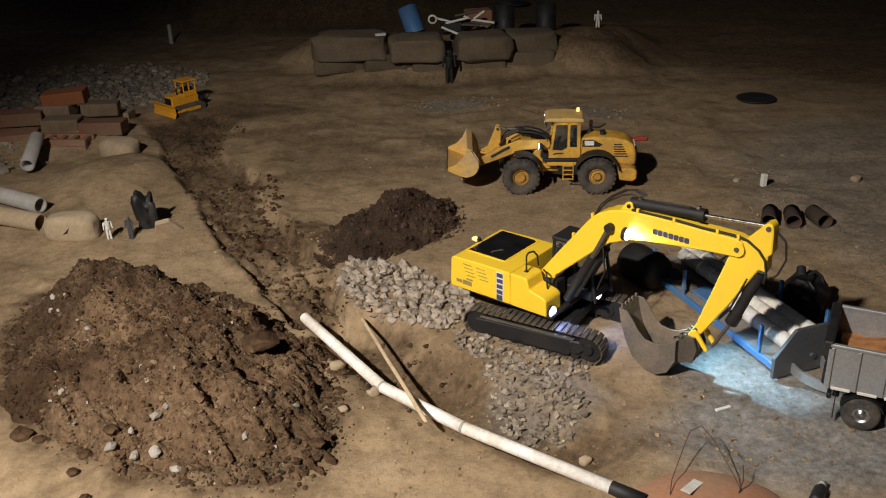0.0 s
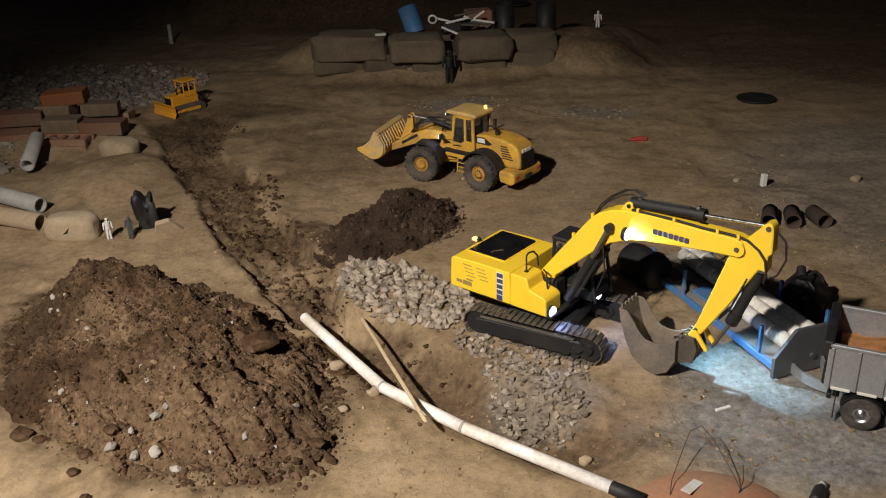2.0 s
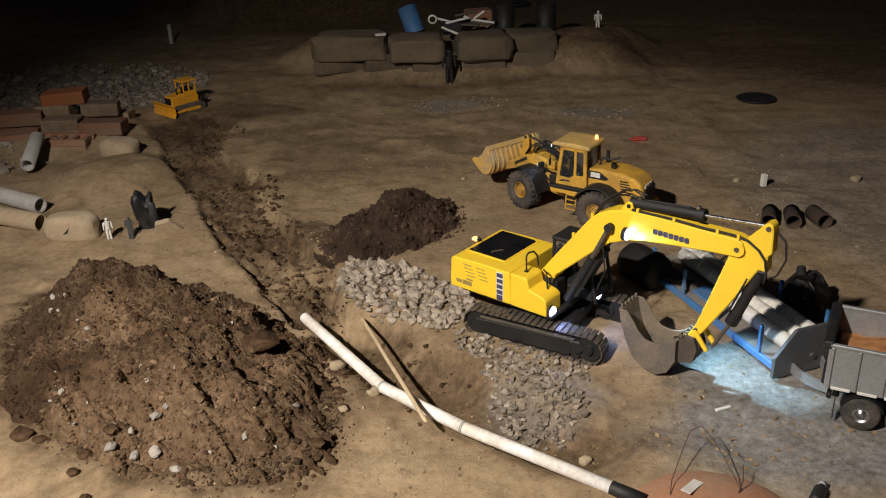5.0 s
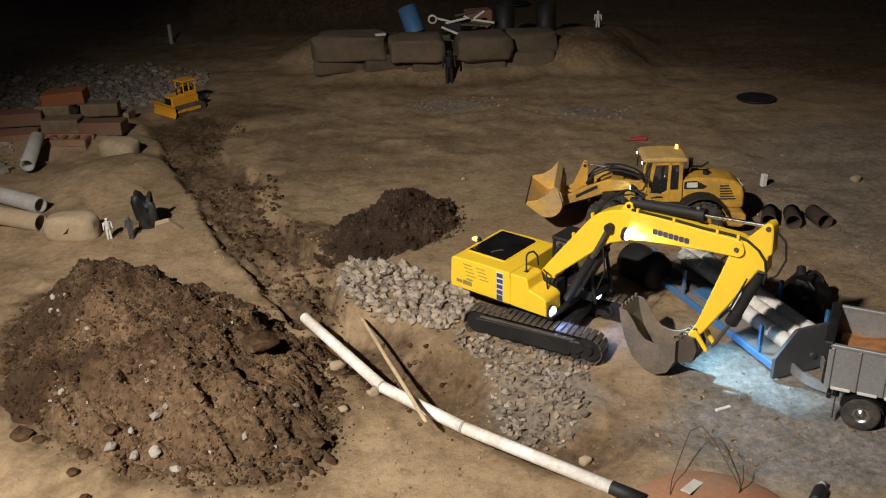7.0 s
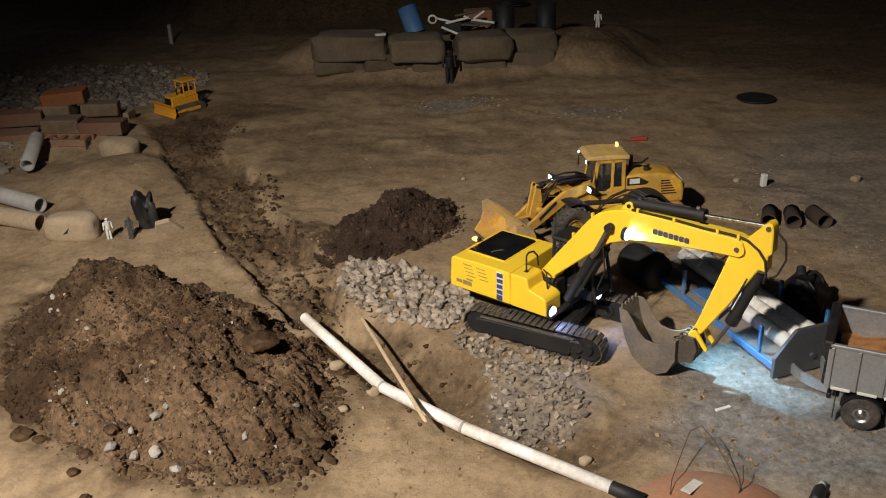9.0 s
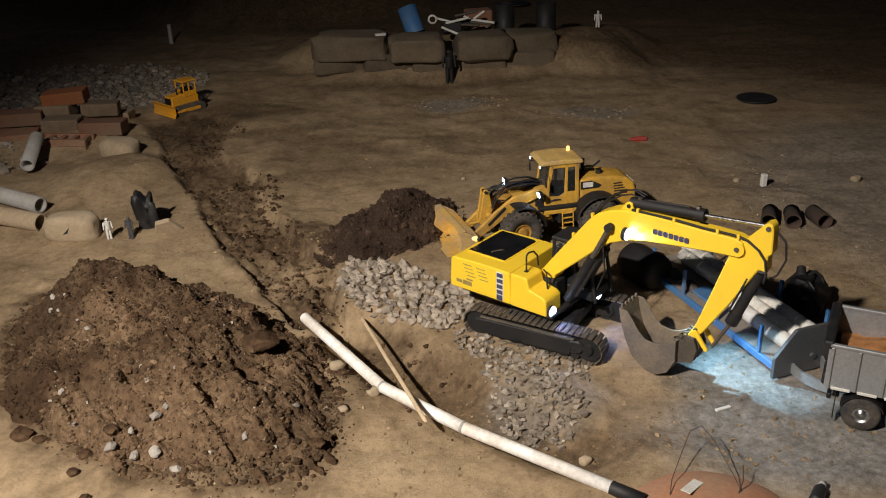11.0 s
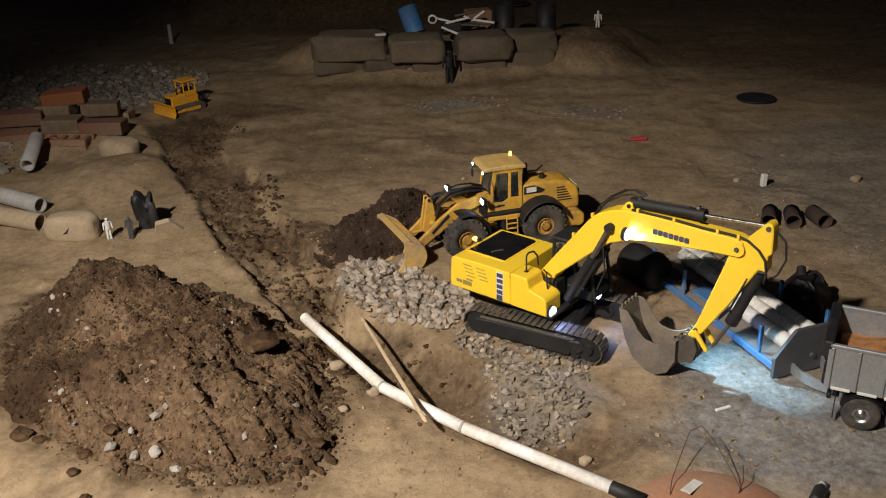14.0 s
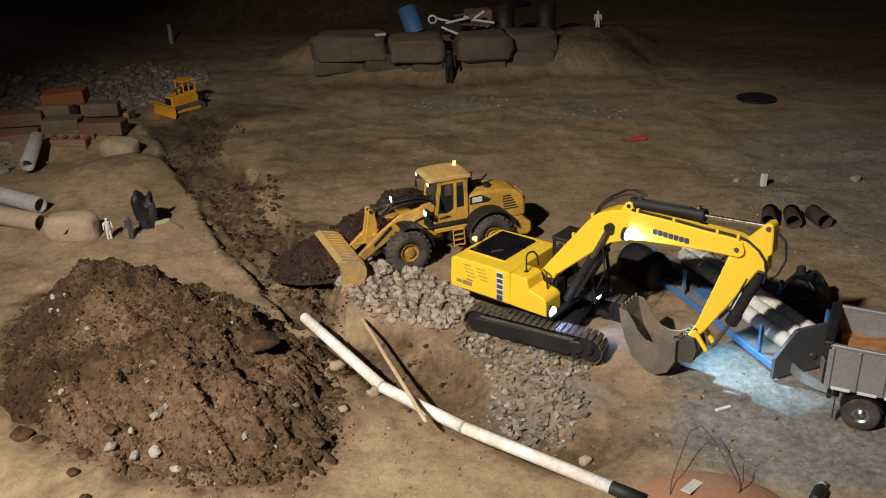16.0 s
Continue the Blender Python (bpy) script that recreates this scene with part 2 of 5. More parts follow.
        for m in mats:
            me.materials.append(m)
        me.polygons.foreach_set("material_index", self.m)
        me.polygons.foreach_set("use_smooth", self.s)
        me.update()
        return me


def part(name, geo, mats, parent=None, label="", at=None):
    ob = new(name, geo.mesh(name, mats if isinstance(mats, list) else [mats]))
    ob.parent = parent
    if at is not None:
        ob.matrix_basis = at
    return tagged(ob, label)


def thing(name, label, category, at=None, group="", kind=""):
    ob = tagged(new(name), label, category, group, kind)
    if at is not None:
        ob.matrix_basis = at
    return ob


# ---- the lie of the land ----
LATTICE = {}


def value_noise(x, y, cell, seed):
    if seed not in LATTICE:
        LATTICE[seed] = np.random.RandomState(seed).rand(64, 64)
    g = LATTICE[seed]
    u, v = x / cell, y / cell
    i, j = np.floor(u).astype(int), np.floor(v).astype(int)
    a, b = u - i, v - j
    a, b = a * a * (3 - 2 * a), b * b * (3 - 2 * b)
    at = lambda p, q: g[p % 64, q % 64]
    return (at(i, j) * (1 - a) + at(i + 1, j) * a) * (1 - b) + (at(i, j + 1) * (1 - a) + at(i + 1, j + 1) * a) * b - 0.5


def rough_land(x, y, cell, seed, octaves=4):
    return sum(value_noise(x + 7 * o, y + 3 * o, cell / 2 ** o, seed + o) / 2 ** o for o in range(octaves))


def near_line(x, y, pts):
    """Distance to a broken line, and how far along it (0 to 1)."""
    best, along = np.full(np.shape(x), 1e9), np.zeros(np.shape(x))
    total = len(pts) - 1
    for k, ((ax, ay), (bx, by)) in enumerate(zip(pts, pts[1:])):
        dx, dy = bx - ax, by - ay
        t = np.clip(((x - ax) * dx + (y - ay) * dy) / (dx * dx + dy * dy), 0, 1)
        d = np.hypot(x - ax - t * dx, y - ay - t * dy)
        along = np.where(d < best, (k + t) / total, along)
        best = np.minimum(best, d)
    return best, along


def step(a, b, x):
    t = np.clip((x - a) / (b - a), 0, 1)
    return t * t * (3 - 2 * t)


TRENCH = [(-0.97, 3.50), (-0.90, 3.18), (-0.70, 2.85), (-0.625, 2.62), (-0.53, 2.42), (-0.39, 2.18), (-0.315, 1.95)]
TRENCH_HALF = [0.17, 0.10, 0.12, 0.10, 0.105, 0.11, 0.055]


def trench_half(a):
    return np.interp(a, np.linspace(0, 1, len(TRENCH_HALF)), TRENCH_HALF)


PIT = [(-0.20, 1.86), (-0.10, 1.72), (0.02, 1.62), (0.13, 1.51), (0.24, 1.41)]
BANK = [(-0.52, 4.62), (-0.05, 4.50), (0.40, 4.55), (0.84, 4.60)]


def land(x, y):
    x, y = np.asarray(x, float), np.asarray(y, float)
    fade = step(0.35, 0.9, y)
    h = 0.022 * rough_land(x, y, 0.5, 3) + 0.009 * rough_land(x, y, 0.09, 11)
    flat = step(0.3, 0.55, np.hypot((x - 0.35) / 1.1, (y - 2.55) / 0.9))
    h *= 0.25 + 0.75 * flat
    # trodden lumps on the near ground
    h += 0.0085 * rough_land(x, y, 0.032, 71, 2) * step(-0.10, 0.25, rough_land(x, y, 0.35, 73)) * (1 - step(2.1, 2.6, y))
    wob = 0.035 * rough_land(x, y, 0.22, 23)
    d, a = near_line(x, y, TRENCH)
    w = trench_half(a)
    h -= (0.016 + 0.030 * a) * (1 - step(w * 0.80, w * 1.05, d + wob)) * (1 + 1.1 * rough_land(x, y, 0.05, 31))
    # crumbled rim thrown up on the far side
    h += 0.005 * np.exp(-((d - w * 1.15) / 0.035) ** 2) * (0.5 + 1.6 * rough_land(x, y, 0.05, 37)) * (x > -0.75 - 0.55 * (y - 2.7))
    d, a = near_line(x, y, PIT)
    h -= 0.072 * (1 - step(0.02, 0.12, d + wob)) * (1 - 0.5 * a)
    # spoil bank in the far field, and the rise under the blocks
    d, a = near_line(x, y, BANK)
    h += 0.10 * (1 - step(0.05, 0.35, d + wob))
    # low mounds beside the trench and under the bricks
    for cx, cy, rx, ry, up in ((-1.10, 2.95, 0.26, 0.28, 0.05), (-1.45, 3.45, 0.4, 0.3, 0.05), (-1.0, 5.9, 1.2, 0.5, 0.25), (0.35, 1.33, 0.28, 0.14, 0.012), (0.74, 4.28, 0.30, 0.26, 0.10), (0.10, 4.24, 0.80, 0.20, 0.05)):
        r = np.hypot((x - cx) / rx, (y - cy) / ry)
        h += up * (1 - step(0.2, 1.0, r + 3 * wob))
    return h * fade


def zones(x, y):
    wob = 0.08 * rough_land(x, y, 0.3, 41) + 0.05 * rough_land(x, y, 0.05, 47)
    d, a = near_line(x, y, TRENCH)
    w = trench_half(a)
    pocket = 1 - 0.8 * np.exp(-((x + 0.41) / 0.13) ** 2 - ((y - 2.21) / 0.13) ** 2)
    damp_dim = (1 - step(w * 0.75, w * 1.15, d + 0.7 * wob)) * pocket * (0.9 + 0.5 * rough_land(x, y, 0.12, 59))
    d, a = near_line(x, y, PIT)
    damp_dim = np.maximum(damp_dim, 0.8 * (1 - step(0.03, 0.12, d + 1.5 * wob)))
    d, a = near_line(x, y, [(-0.52, 2.46), (-0.38, 2.43), (-0.25, 2.33), (-0.05, 2.42)])
    damp_dim = np.maximum(damp_dim, 0.85 * (1 - step(0.03, 0.10, d + wob)))
    r = np.hypot(((x + 0.68) * 0.707 - (y - 1.75) * 0.707) / 0.60, ((x + 0.68) * 0.707 + (y - 1.75) * 0.707) / 0.33)
    damp_dim = np.maximum(damp_dim, 0.85 * (1 - step(0.80, 1.06, r + 2.2 * wob)))
    r = np.hypot((x + 0.90) / 0.26, (y - 3.62) / 0.12)
    damp_dim = np.maximum(damp_dim, 0.85 * (1 - step(0.5, 1.0, r + 2 * wob)))
    # also toned darker: left edge, right mound, strip before the block wall
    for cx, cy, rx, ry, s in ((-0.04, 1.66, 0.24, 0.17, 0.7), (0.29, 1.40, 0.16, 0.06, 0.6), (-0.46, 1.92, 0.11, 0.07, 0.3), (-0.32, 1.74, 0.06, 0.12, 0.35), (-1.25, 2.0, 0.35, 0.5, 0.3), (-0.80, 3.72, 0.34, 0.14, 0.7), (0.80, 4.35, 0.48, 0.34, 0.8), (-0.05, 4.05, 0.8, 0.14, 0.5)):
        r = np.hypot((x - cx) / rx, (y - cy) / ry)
        damp_dim = np.maximum(damp_dim, s * (1 - step(0.35, 1.05, r + 2.5 * wob)))
    # lamp falloff put into the colour: ground dims far off, sooner on the right
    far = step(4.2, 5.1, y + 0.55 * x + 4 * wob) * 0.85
    damp_dim = np.maximum(damp_dim, far)
    # wheel-rutted brown streaks on the level
    streak = rough_land(x * 0.6, y * 1.3, 0.26, 53)
    level = step(2.7, 3.0, y) * (1 - step(3.7, 4.2, y)) * (1 - step(0.0, 0.7, x))
    damp_dim = np.maximum(damp_dim, 0.5 * level * step(0.10, 0.34, streak))
    grey = np.zeros(np.shape(x))
    for cx, cy, rx, ry, s in ((0.72, 1.42, 0.42, 0.24, 0.9), (0.62, 1.62, 0.2, 0.14, 0.8), (-1.75, 4.1, 0.75, 0.5, 0.9), (0.05, 3.72, 0.2, 0.12, 0.6), (0.62, 3.5, 0.22, 0.1, 0.5), (0.2, 1.58, 0.16, 0.14, 0.4), (1.4, 2.6, 0.6, 0.9, 0.45)):
        r = np.hypot((x - cx) / rx, (y - cy) / ry)
        grey = np.maximum(grey, s * (1 - step(0.5, 1.0, r + 2 * wob)))
    return np.clip(damp_dim, 0, 1), np.clip(grey, 0, 1)


def grade(knots):
    out = []
    for (a, n), (b, _) in zip(knots, knots[1:]):
        out += list(np.linspace(a, b, n, endpoint=False))
    return np.array(out + [knots[-1][0]])


def build_ground():
    xs = grade([(-400, 6), (-20, 10), (-5, 30), (-1.8, 400), (1.2, 50), (5, 10), (20, 6), (400, 1)])
    ys = grade([(-400, 6), (-20, 8), (-1, 10), (1.0, 290), (2.9, 150), (5.2, 30), (9, 12), (30, 6), (600, 1)])
    X, Y = np.meshgrid(xs, ys)
    Z = land(X, Y)
    nx, ny = len(xs), len(ys)
    me = bpy.data.meshes.new("ground")
    i = (np.arange(ny - 1)[:, None] * nx + np.arange(nx - 1)[None, :]).ravel()
    me.from_pydata(np.stack([X, Y, Z], -1).reshape(-1, 3).tolist(), [], np.stack([i, i + 1, i + nx + 1, i + nx], -1).tolist())
    damp_dim, grey = zones(X, Y)
    for name, values in (("damp_dim", damp_dim), ("grey", grey)):
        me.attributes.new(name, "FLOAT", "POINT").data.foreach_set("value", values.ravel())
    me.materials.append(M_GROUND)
    me.polygons.foreach_set("use_smooth", [True] * len(me.polygons))
    tagged(new("ground", me), "dry sandy tan earth with a dug trench of damp brown soil", "ground", kind="structure")


build_ground()


def ground_z(x, y):
    return float(land(x, y))


def mound_height(u, v, seed, sharp, dents=()):
    """Height from 0 to 1 over a footprint of radius about 1; dents of negative depth are humps."""
    r = np.hypot(u, v) * (1 + 0.22 * rough_land(u + 9, v + 9, 0.35, seed) + 0.10 * rough_land(u + 4, v + 2, 0.09, seed + 3))
    top = np.clip(1 - r, 0, 1) ** sharp
    h = top * (1 + 0.35 * rough_land(u + 3, v + 5, 0.5, seed + 5)) + np.where(r < 1.0, 0.19 * rough_land(u, v, 0.16, seed + 9, 5), 0)
    for du, dv, size, depth in dents:
        fall = 1.0 if depth > 0 else np.clip((1 - r) * 4, 0, 1)
        h = h - depth * fall * np.exp(-((u - du) ** 2 + (v - dv) ** 2) / size ** 2)
    return h


def soil_mix(x, y):
    """Share of pale sandy and of dark damp earth in the broad heap, over the plan."""
    n, m = rough_land(x, y, 0.16, 131), rough_land(x, y, 0.05, 137)
    pale = np.zeros(np.shape(x))
    for cx, cy, r in ((-0.72, 1.50, 0.13), (-0.55, 1.42, 0.14), (-0.42, 1.39, 0.10), (-0.74, 1.74, 0.10), (-0.36, 1.64, 0.05)):
        pale = np.maximum(pale, np.exp(-((x - cx) ** 2 + (y - cy) ** 2) / r ** 2))
    dark = np.zeros(np.shape(x))
    for cx, cy, r in ((-0.88, 2.00, 0.24), (-0.70, 1.96, 0.22), (-0.55, 1.84, 0.16), (-0.94, 1.76, 0.12), (-0.30, 1.46, 0.15), (-0.42, 1.66, 0.13)):
        dark = np.maximum(dark, np.exp(-((x - cx) ** 2 + (y - cy) ** 2) / r ** 2))
    return np.clip(pale * 0.85 + 0.9 * n + 0.7 * m, 0, 1), np.clip(dark * 0.9 - 0.7 * n + 0.5 * m, 0, 1)


def mound(name, label, at, rx, ry, height, turn, seed, mat, clod_mats, clods, clod_size, sharp=0.8, n=120, dents=(), mixed=False):
    """A tipped heap of earth: its body, and the lumps and stones on its skin."""
    place = Matrix.Translation(at) @ pose(0, 0, 0, 0, 0, turn)
    heap = thing(name, label, "soil heap", place)
    ca, sa = math.cos(radians(turn)), math.sin(radians(turn))
    plan = lambda a, b: (at[0] + ca * a - sa * b, at[1] + sa * a + ca * b)
    g = np.linspace(-1.2, 1.2, n)
    U, V = np.meshgrid(g, g)
    H = mound_height(U, V, seed, sharp, dents)
    edge = np.clip(1.02 - np.hypot(U, V), -0.18, 0) * 0.35
    Z = H * height + edge * height
    me = bpy.data.meshes.new("earth_body")
    i = (np.arange(n - 1)[:, None] * n + np.arange(n - 1)[None, :]).ravel()
    i = i[np.hypot(U.ravel()[i], V.ravel()[i]) < 1.15]
    me.from_pydata(np.stack([U * rx, V * ry, Z], -1).reshape(-1, 3).tolist(), [], np.stack([i, i + 1, i + n + 1, i + n], -1).tolist())
    if mixed:
        # on the heap these layers hold only dark and pale earth
        for layer, values in zip(("damp_dim", "grey"), soil_mix(*plan(U * rx, V * ry))[::-1]):
            me.attributes.new(layer, "FLOAT", "POINT").data.foreach_set("value", values.ravel())
    me.materials.append(mat)
    me.polygons.foreach_set("use_smooth", [True] * len(me.polygons))
    body = new("earth_body", me)
    body.parent = heap
    rnd = random.Random(seed)
    geo = Geo()
    for _ in range(clods):
        a, r = rnd.random() * 6.283, (rnd.random() ** 0.55) * 1.06
        if rnd.random() < 0.06:
            r = rnd.uniform(0.95, 1.14)
        u, v = r * math.cos(a), r * math.sin(a)
        x, y = plan(u * rx, v * ry)
        z = max(float(mound_height(np.array(u), np.array(v), seed, sharp, dents)) * height, ground_z(x, y) - at[2] if r > 0.9 else -1)
        s = clod_size * (0.17 + 0.45 * rnd.random() ** 3 + 0.9 * rnd.random() ** 12)
        big = s > clod_size * 0.6
        which = 0
        if mixed:
            pale, dark = soil_mix(np.array(x), np.array(y))
            q = rnd.random()
            which = 1 if q < 0.7 * pale else 2 if q > 1 - 0.75 * dark else 0
        geo.rock((u * rx, v * ry, z + s * 0.1), s, rnd, mat=which, level=2 if big else 1, squash=(1, 1, 0.8), soft=not big, rough=0.3 if big else 0.36)
    tagged(part("loose_earth", geo, clod_mats, heap, "crumbled lumps of earth"), kind="stuff")
    return heap


# ---- wheel loader ----
BASE, AXLE = 3.5, 0.84


def wheel_geo(k, r=AXLE, half=0.30):
    tyre = Geo(k)
    tyre.turned([(0.42 * r, -half * 0.72), (0.70 * r, -half), (0.90 * r, -half), (0.97 * r, -half * 0.75), (0.97 * r, half * 0.75), (0.90 * r, half), (0.70 * r, half), (0.42 * r, half * 0.72), (0.40 * r, 0), (0.42 * r, -half * 0.72)], 36)
    for i in range(22):
        for side in (-1, 1):
            a = 2 * math.pi * (i + 0.25 * side) / 22
            m = Matrix.Rotation(a, 4, "Y") @ Matrix.Translation((0, side * half * 0.52, 0.965 * r)) @ Matrix.Rotation(radians(24 * side), 4, "Z")
            tyre.box((0, 0, 0), (0.105, half * 0.98, 0.075), 0.012, 0, m)
    rim = Geo(k)
    rim.turned([(0.43 * r, half * 0.70), (0.41 * r, half * 0.80), (0.38 * r, half * 0.72), (0.36 * r, half * 0.40), (0.25 * r, half * 0.36), (0.23 * r, half * 0.70), (0.17 * r, half * 0.78), (0.0, half * 0.80)], 28)
    rim.turned([(0.0, -half * 0.5), (0.36 * r, -half * 0.5), (0.43 * r, -half * 0.70)], 20)
    for i in range(10):
        a = 2 * math.pi * i / 10
        rim.rod((0.20 * r * math.cos(a), half * 0.72, 0.20 * r * math.sin(a)), (0.20 * r * math.cos(a), half * 0.86, 0.20 * r * math.sin(a)), 0.025, n=6, mat=1)
    return tyre, rim


def arc(r, a0, a1, n=10, cx=0.0, cz=0.0):
    return [(cx + r * math.cos(radians(a0 + (a1 - a0) * i / n)), cz + r * math.sin(radians(a0 + (a1 - a0) * i / n))) for i in range(n + 1)]


def build_loader():
    top = thing("wheel_loader", "dusty yellow articulated wheel loader with a toothless bucket", "wheel loader")
    K = S
    # rear frame
    part("rear_frame", Geo(K).box((0.1, 0, 0.95), (3.2, 0.72, 0.55), 0.04).box((1.35, 0, 1.15), (0.9, 1.3, 0.5), 0.04).rod((0, -1.2, AXLE), (0, 1.2, AXLE), 0.2).box((1.75, 0, 0.95), (0.35, 0.35, 0.9), 0.03), M_BLACK, top, "black rear chassis and axle")
    hood = Geo(K).plate([(0.72, 1.35), (0.72, 2.38), (0.2, 2.46), (-0.7, 2.42), (-1.35, 2.28), (-1.66, 2.05), (-1.75, 1.7), (-1.75, 1.12), (0.2, 1.12)], -0.64, 0.64, 0.13, segments=3)
    part("hood", hood, M_LOADER, top, "yellow sloping engine hood")
    for side in (-1, 1):
        slots = Geo(K)
        for i in range(6):
            z = 1.55 + i * 0.11
            x0 = -1.45 + 0.02 * i
            slots.box(((x0 - 0.78 + 0.05 * i) / 2 + 0.02, side * 0.64, z), (0.62 - 0.05 * i, 0.02, 0.055), 0.005)
        part("air_grille", slots, M_BLACK, top, "dark slotted air intake")
        part("side_decal", Geo(K).plate([(0.66, 2.0), (0.66, 2.32), (0.2, 2.34), (-0.25, 2.1), (-0.1, 2.0)], side * 0.64, side * 0.652), M_BLACK, top, "dark decal panel")
        part("side_badge", Geo(K).plate([(0.14, 2.07), (0.14, 2.28), (0.56, 2.28), (0.56, 2.07)], side * 0.652, side * 0.662), M_WHITE, top, "white brand badge shape")
    part("rear_grille", Geo(K).box((-1.76, 0, 1.52), (0.05, 0.98, 0.72), 0.02), M_BLACK, top, "black radiator grille")
    for i in range(6):
        part("grille_bar", Geo(K).box((-1.79, 0, 1.22 + i * 0.12), (0.03, 0.94, 0.03), 0.006), M_BLACK, top)
    badge = Geo(K)
    for y in (-0.26, 0, 0.26):
        badge.box((-1.705, y, 1.93), (0.04, 0.20, 0.18), 0.015)
    part("rear_badge", badge, M_WHITE, top, "white brand badge shape")
    cw = Geo(K).plate([(-1.78, 0.62), (-1.78, 1.02), (-1.6, 1.14), (-0.98, 1.14), (-0.92, 0.9), (-1.0, 0.56), (-1.6, 0.5)], -1.12, 1.12, 0.09, segments=2)
    part("counterweight", cw, M_LOADER, top, "rounded yellow counterweight")
    part("tow_hitch", Geo(K).box((-1.8, 0, 0.72), (0.12, 0.5, 0.2), 0.02), M_BLACK, top)
    for side in (-1, 1):
        part("tail_light", Geo(K).box((-1.78, side * 0.85, 0.88), (0.05, 0.26, 0.1), 0.01), M_RED, top, "small red tail light")
    stack = Geo(K).rod((0.25, -0.3, 2.4), (0.25, -0.3, 2.95), 0.08).rod((-0.25, 0.2, 2.4), (-0.25, 0.2, 2.62), 0.12).path([(0.45, 0.1, 2.4), (0.3, 0.1, 2.75), (-0.1, 0.0, 2.7), (-0.4, -0.1, 2.85)], 0.04)
    part("exhaust", stack, M_BLACK, top, "black exhaust and hoses")
    # rear fenders
    for side in (-1, 1):
        outer, inner = arc(1.06, 20, 165, 10, 0, AXLE), arc(0.99, 165, 20, 10, 0, AXLE)
        part("rear_fender", Geo(K).plate(outer + inner, side * 0.66, side * 1.40, 0.02), M_BLACK, top, "black curved wheel guard")
    # deck, cab
    part("deck", Geo(K).box((1.45, 0, 1.42), (1.95, 1.75, 0.14), 0.03).box((2.35, 0, 1.62), (0.35, 1.2, 0.35), 0.05), M_BLACK, top, "black cab deck")
    for y in (-0.90, 0.90):
        part("side_sill", Geo(K).box((1.5, y, 1.28), (1.5, 0.08, 0.16), 0.02), M_LOADER, top)
    cab = Geo(K)
    X0, X1, W, ZB, ZT = 0.80, 2.22, 0.63, 1.48, 3.18
    for side in (-1, 1):
        y = side * W
        for a, b, r in (((X0, ZB), (X0 + 0.04, ZT), 0.075), ((1.28, ZB), (1.26, ZT), 0.06), ((X1 - 0.12, ZB), (X1 - 0.35, ZT), 0.07)):
            cab.plate([(a[0] - r, a[1]), (b[0] - r, b[1]), (b[0] + r, b[1]), (a[0] + r, a[1])], y - 0.05, y + 0.05, 0.012)
        cab.plate([(X0, ZB), (X1 - 0.1, ZB), (X1 - 0.15, 1.86), (1.55, 1.82), (1.3, 1.98), (X0, 1.98)], y - 0.04, y + 0.04, 0.012)
        cab.plate([(X0, 3.02), (X1 - 0.3, 3.02), (X1 - 0.32, ZT), (X0, ZT)], y - 0.05, y + 0.05, 0.012)
    cab.box((X0, 0, 1.75), (0.08, 1.2, 0.5), 0.02).box((X0 + 0.03, 0, 3.1), (0.08, 1.2, 0.16), 0.02).box((X1 - 0.32, 0, 3.1), (0.08, 1.2, 0.16), 0.02)
    part("cab_frame", cab, M_LOADER, top, "yellow cab frame and doors")
    for side in (-1, 1):
        g = part("side_window", Geo(K).plate([(0.86, 2.0), (0.88, 3.02), (1.2, 3.02), (1.22, 2.0)], side * W - 0.01, side * W + 0.01), M_GLASS, top, "dark side window")
        g = part("door_window", Geo(K).plate([(1.34, 1.98), (1.32, 3.02), (1.84, 3.02), (2.05, 1.86), (1.55, 1.84)], side * W - 0.01, side * W + 0.01), M_GLASS, top, "dark door window")
        part("door_handle", Geo(K).path([(1.5, side * (W + 0.06), 1.7), (1.75, side * (W + 0.09), 1.72), (1.95, side * (W + 0.06), 1.66)], 0.025), M_BLACK, top)
    part("windscreen", Geo(K).plate([(2.12, 1.62), (1.86, 3.02), (1.88, 3.02), (2.14, 1.62)], -0.58, 0.58), M_GLASS, top, "dark front windscreen")
    part("rear_window", Geo(K).box((X0, 0, 2.5), (0.02, 1.16, 1.0)), M_GLASS, top, "dark rear window")
    part("seat", Geo(K).box((1.15, 0, 1.75), (0.5, 0.55, 0.4), 0.06).box((0.98, 0, 2.25), (0.16, 0.5, 0.75), 0.06), M_SEAT, top, "black operator seat")
    part("steering_column", Geo(K).rod((1.85, 0, 1.5), (1.7, 0, 2.1), 0.05).rod((1.66, 0, 2.1), (1.74, 0, 2.14), 0.2, n=14), M_SEAT, top)
    roof = Geo(K).plate([(0.60, 3.20), (0.64, 3.32), (1.4, 3.37), (2.2, 3.34), (2.36, 3.24), (2.34, 3.17), (0.62, 3.15)], -0.74, 0.74, 0.05, segments=2)
    part("cab_roof", roof, M_ROOF, top, "rounded dusty yellow cab roof")
    part("beacon", Geo(K).rod((0.85, -0.4, 3.34), (0.85, -0.4, 3.50), 0.075, 0.06), M_BEACON, top, "glowing amber beacon")
    for y in (-0.62, 0.62):
        lampm = part("roof_lamp", Geo(K).box((2.30, y, 3.12), (0.12, 0.2, 0.12), 0.02).add([(2.363, y - 0.08, 3.075), (2.363, y + 0.08, 3.075), (2.363, y + 0.08, 3.165), (2.363, y - 0.08, 3.165)], [(0, 1, 2, 3)], 1), [M_BLACK, M_LED], top, "lit white work light")
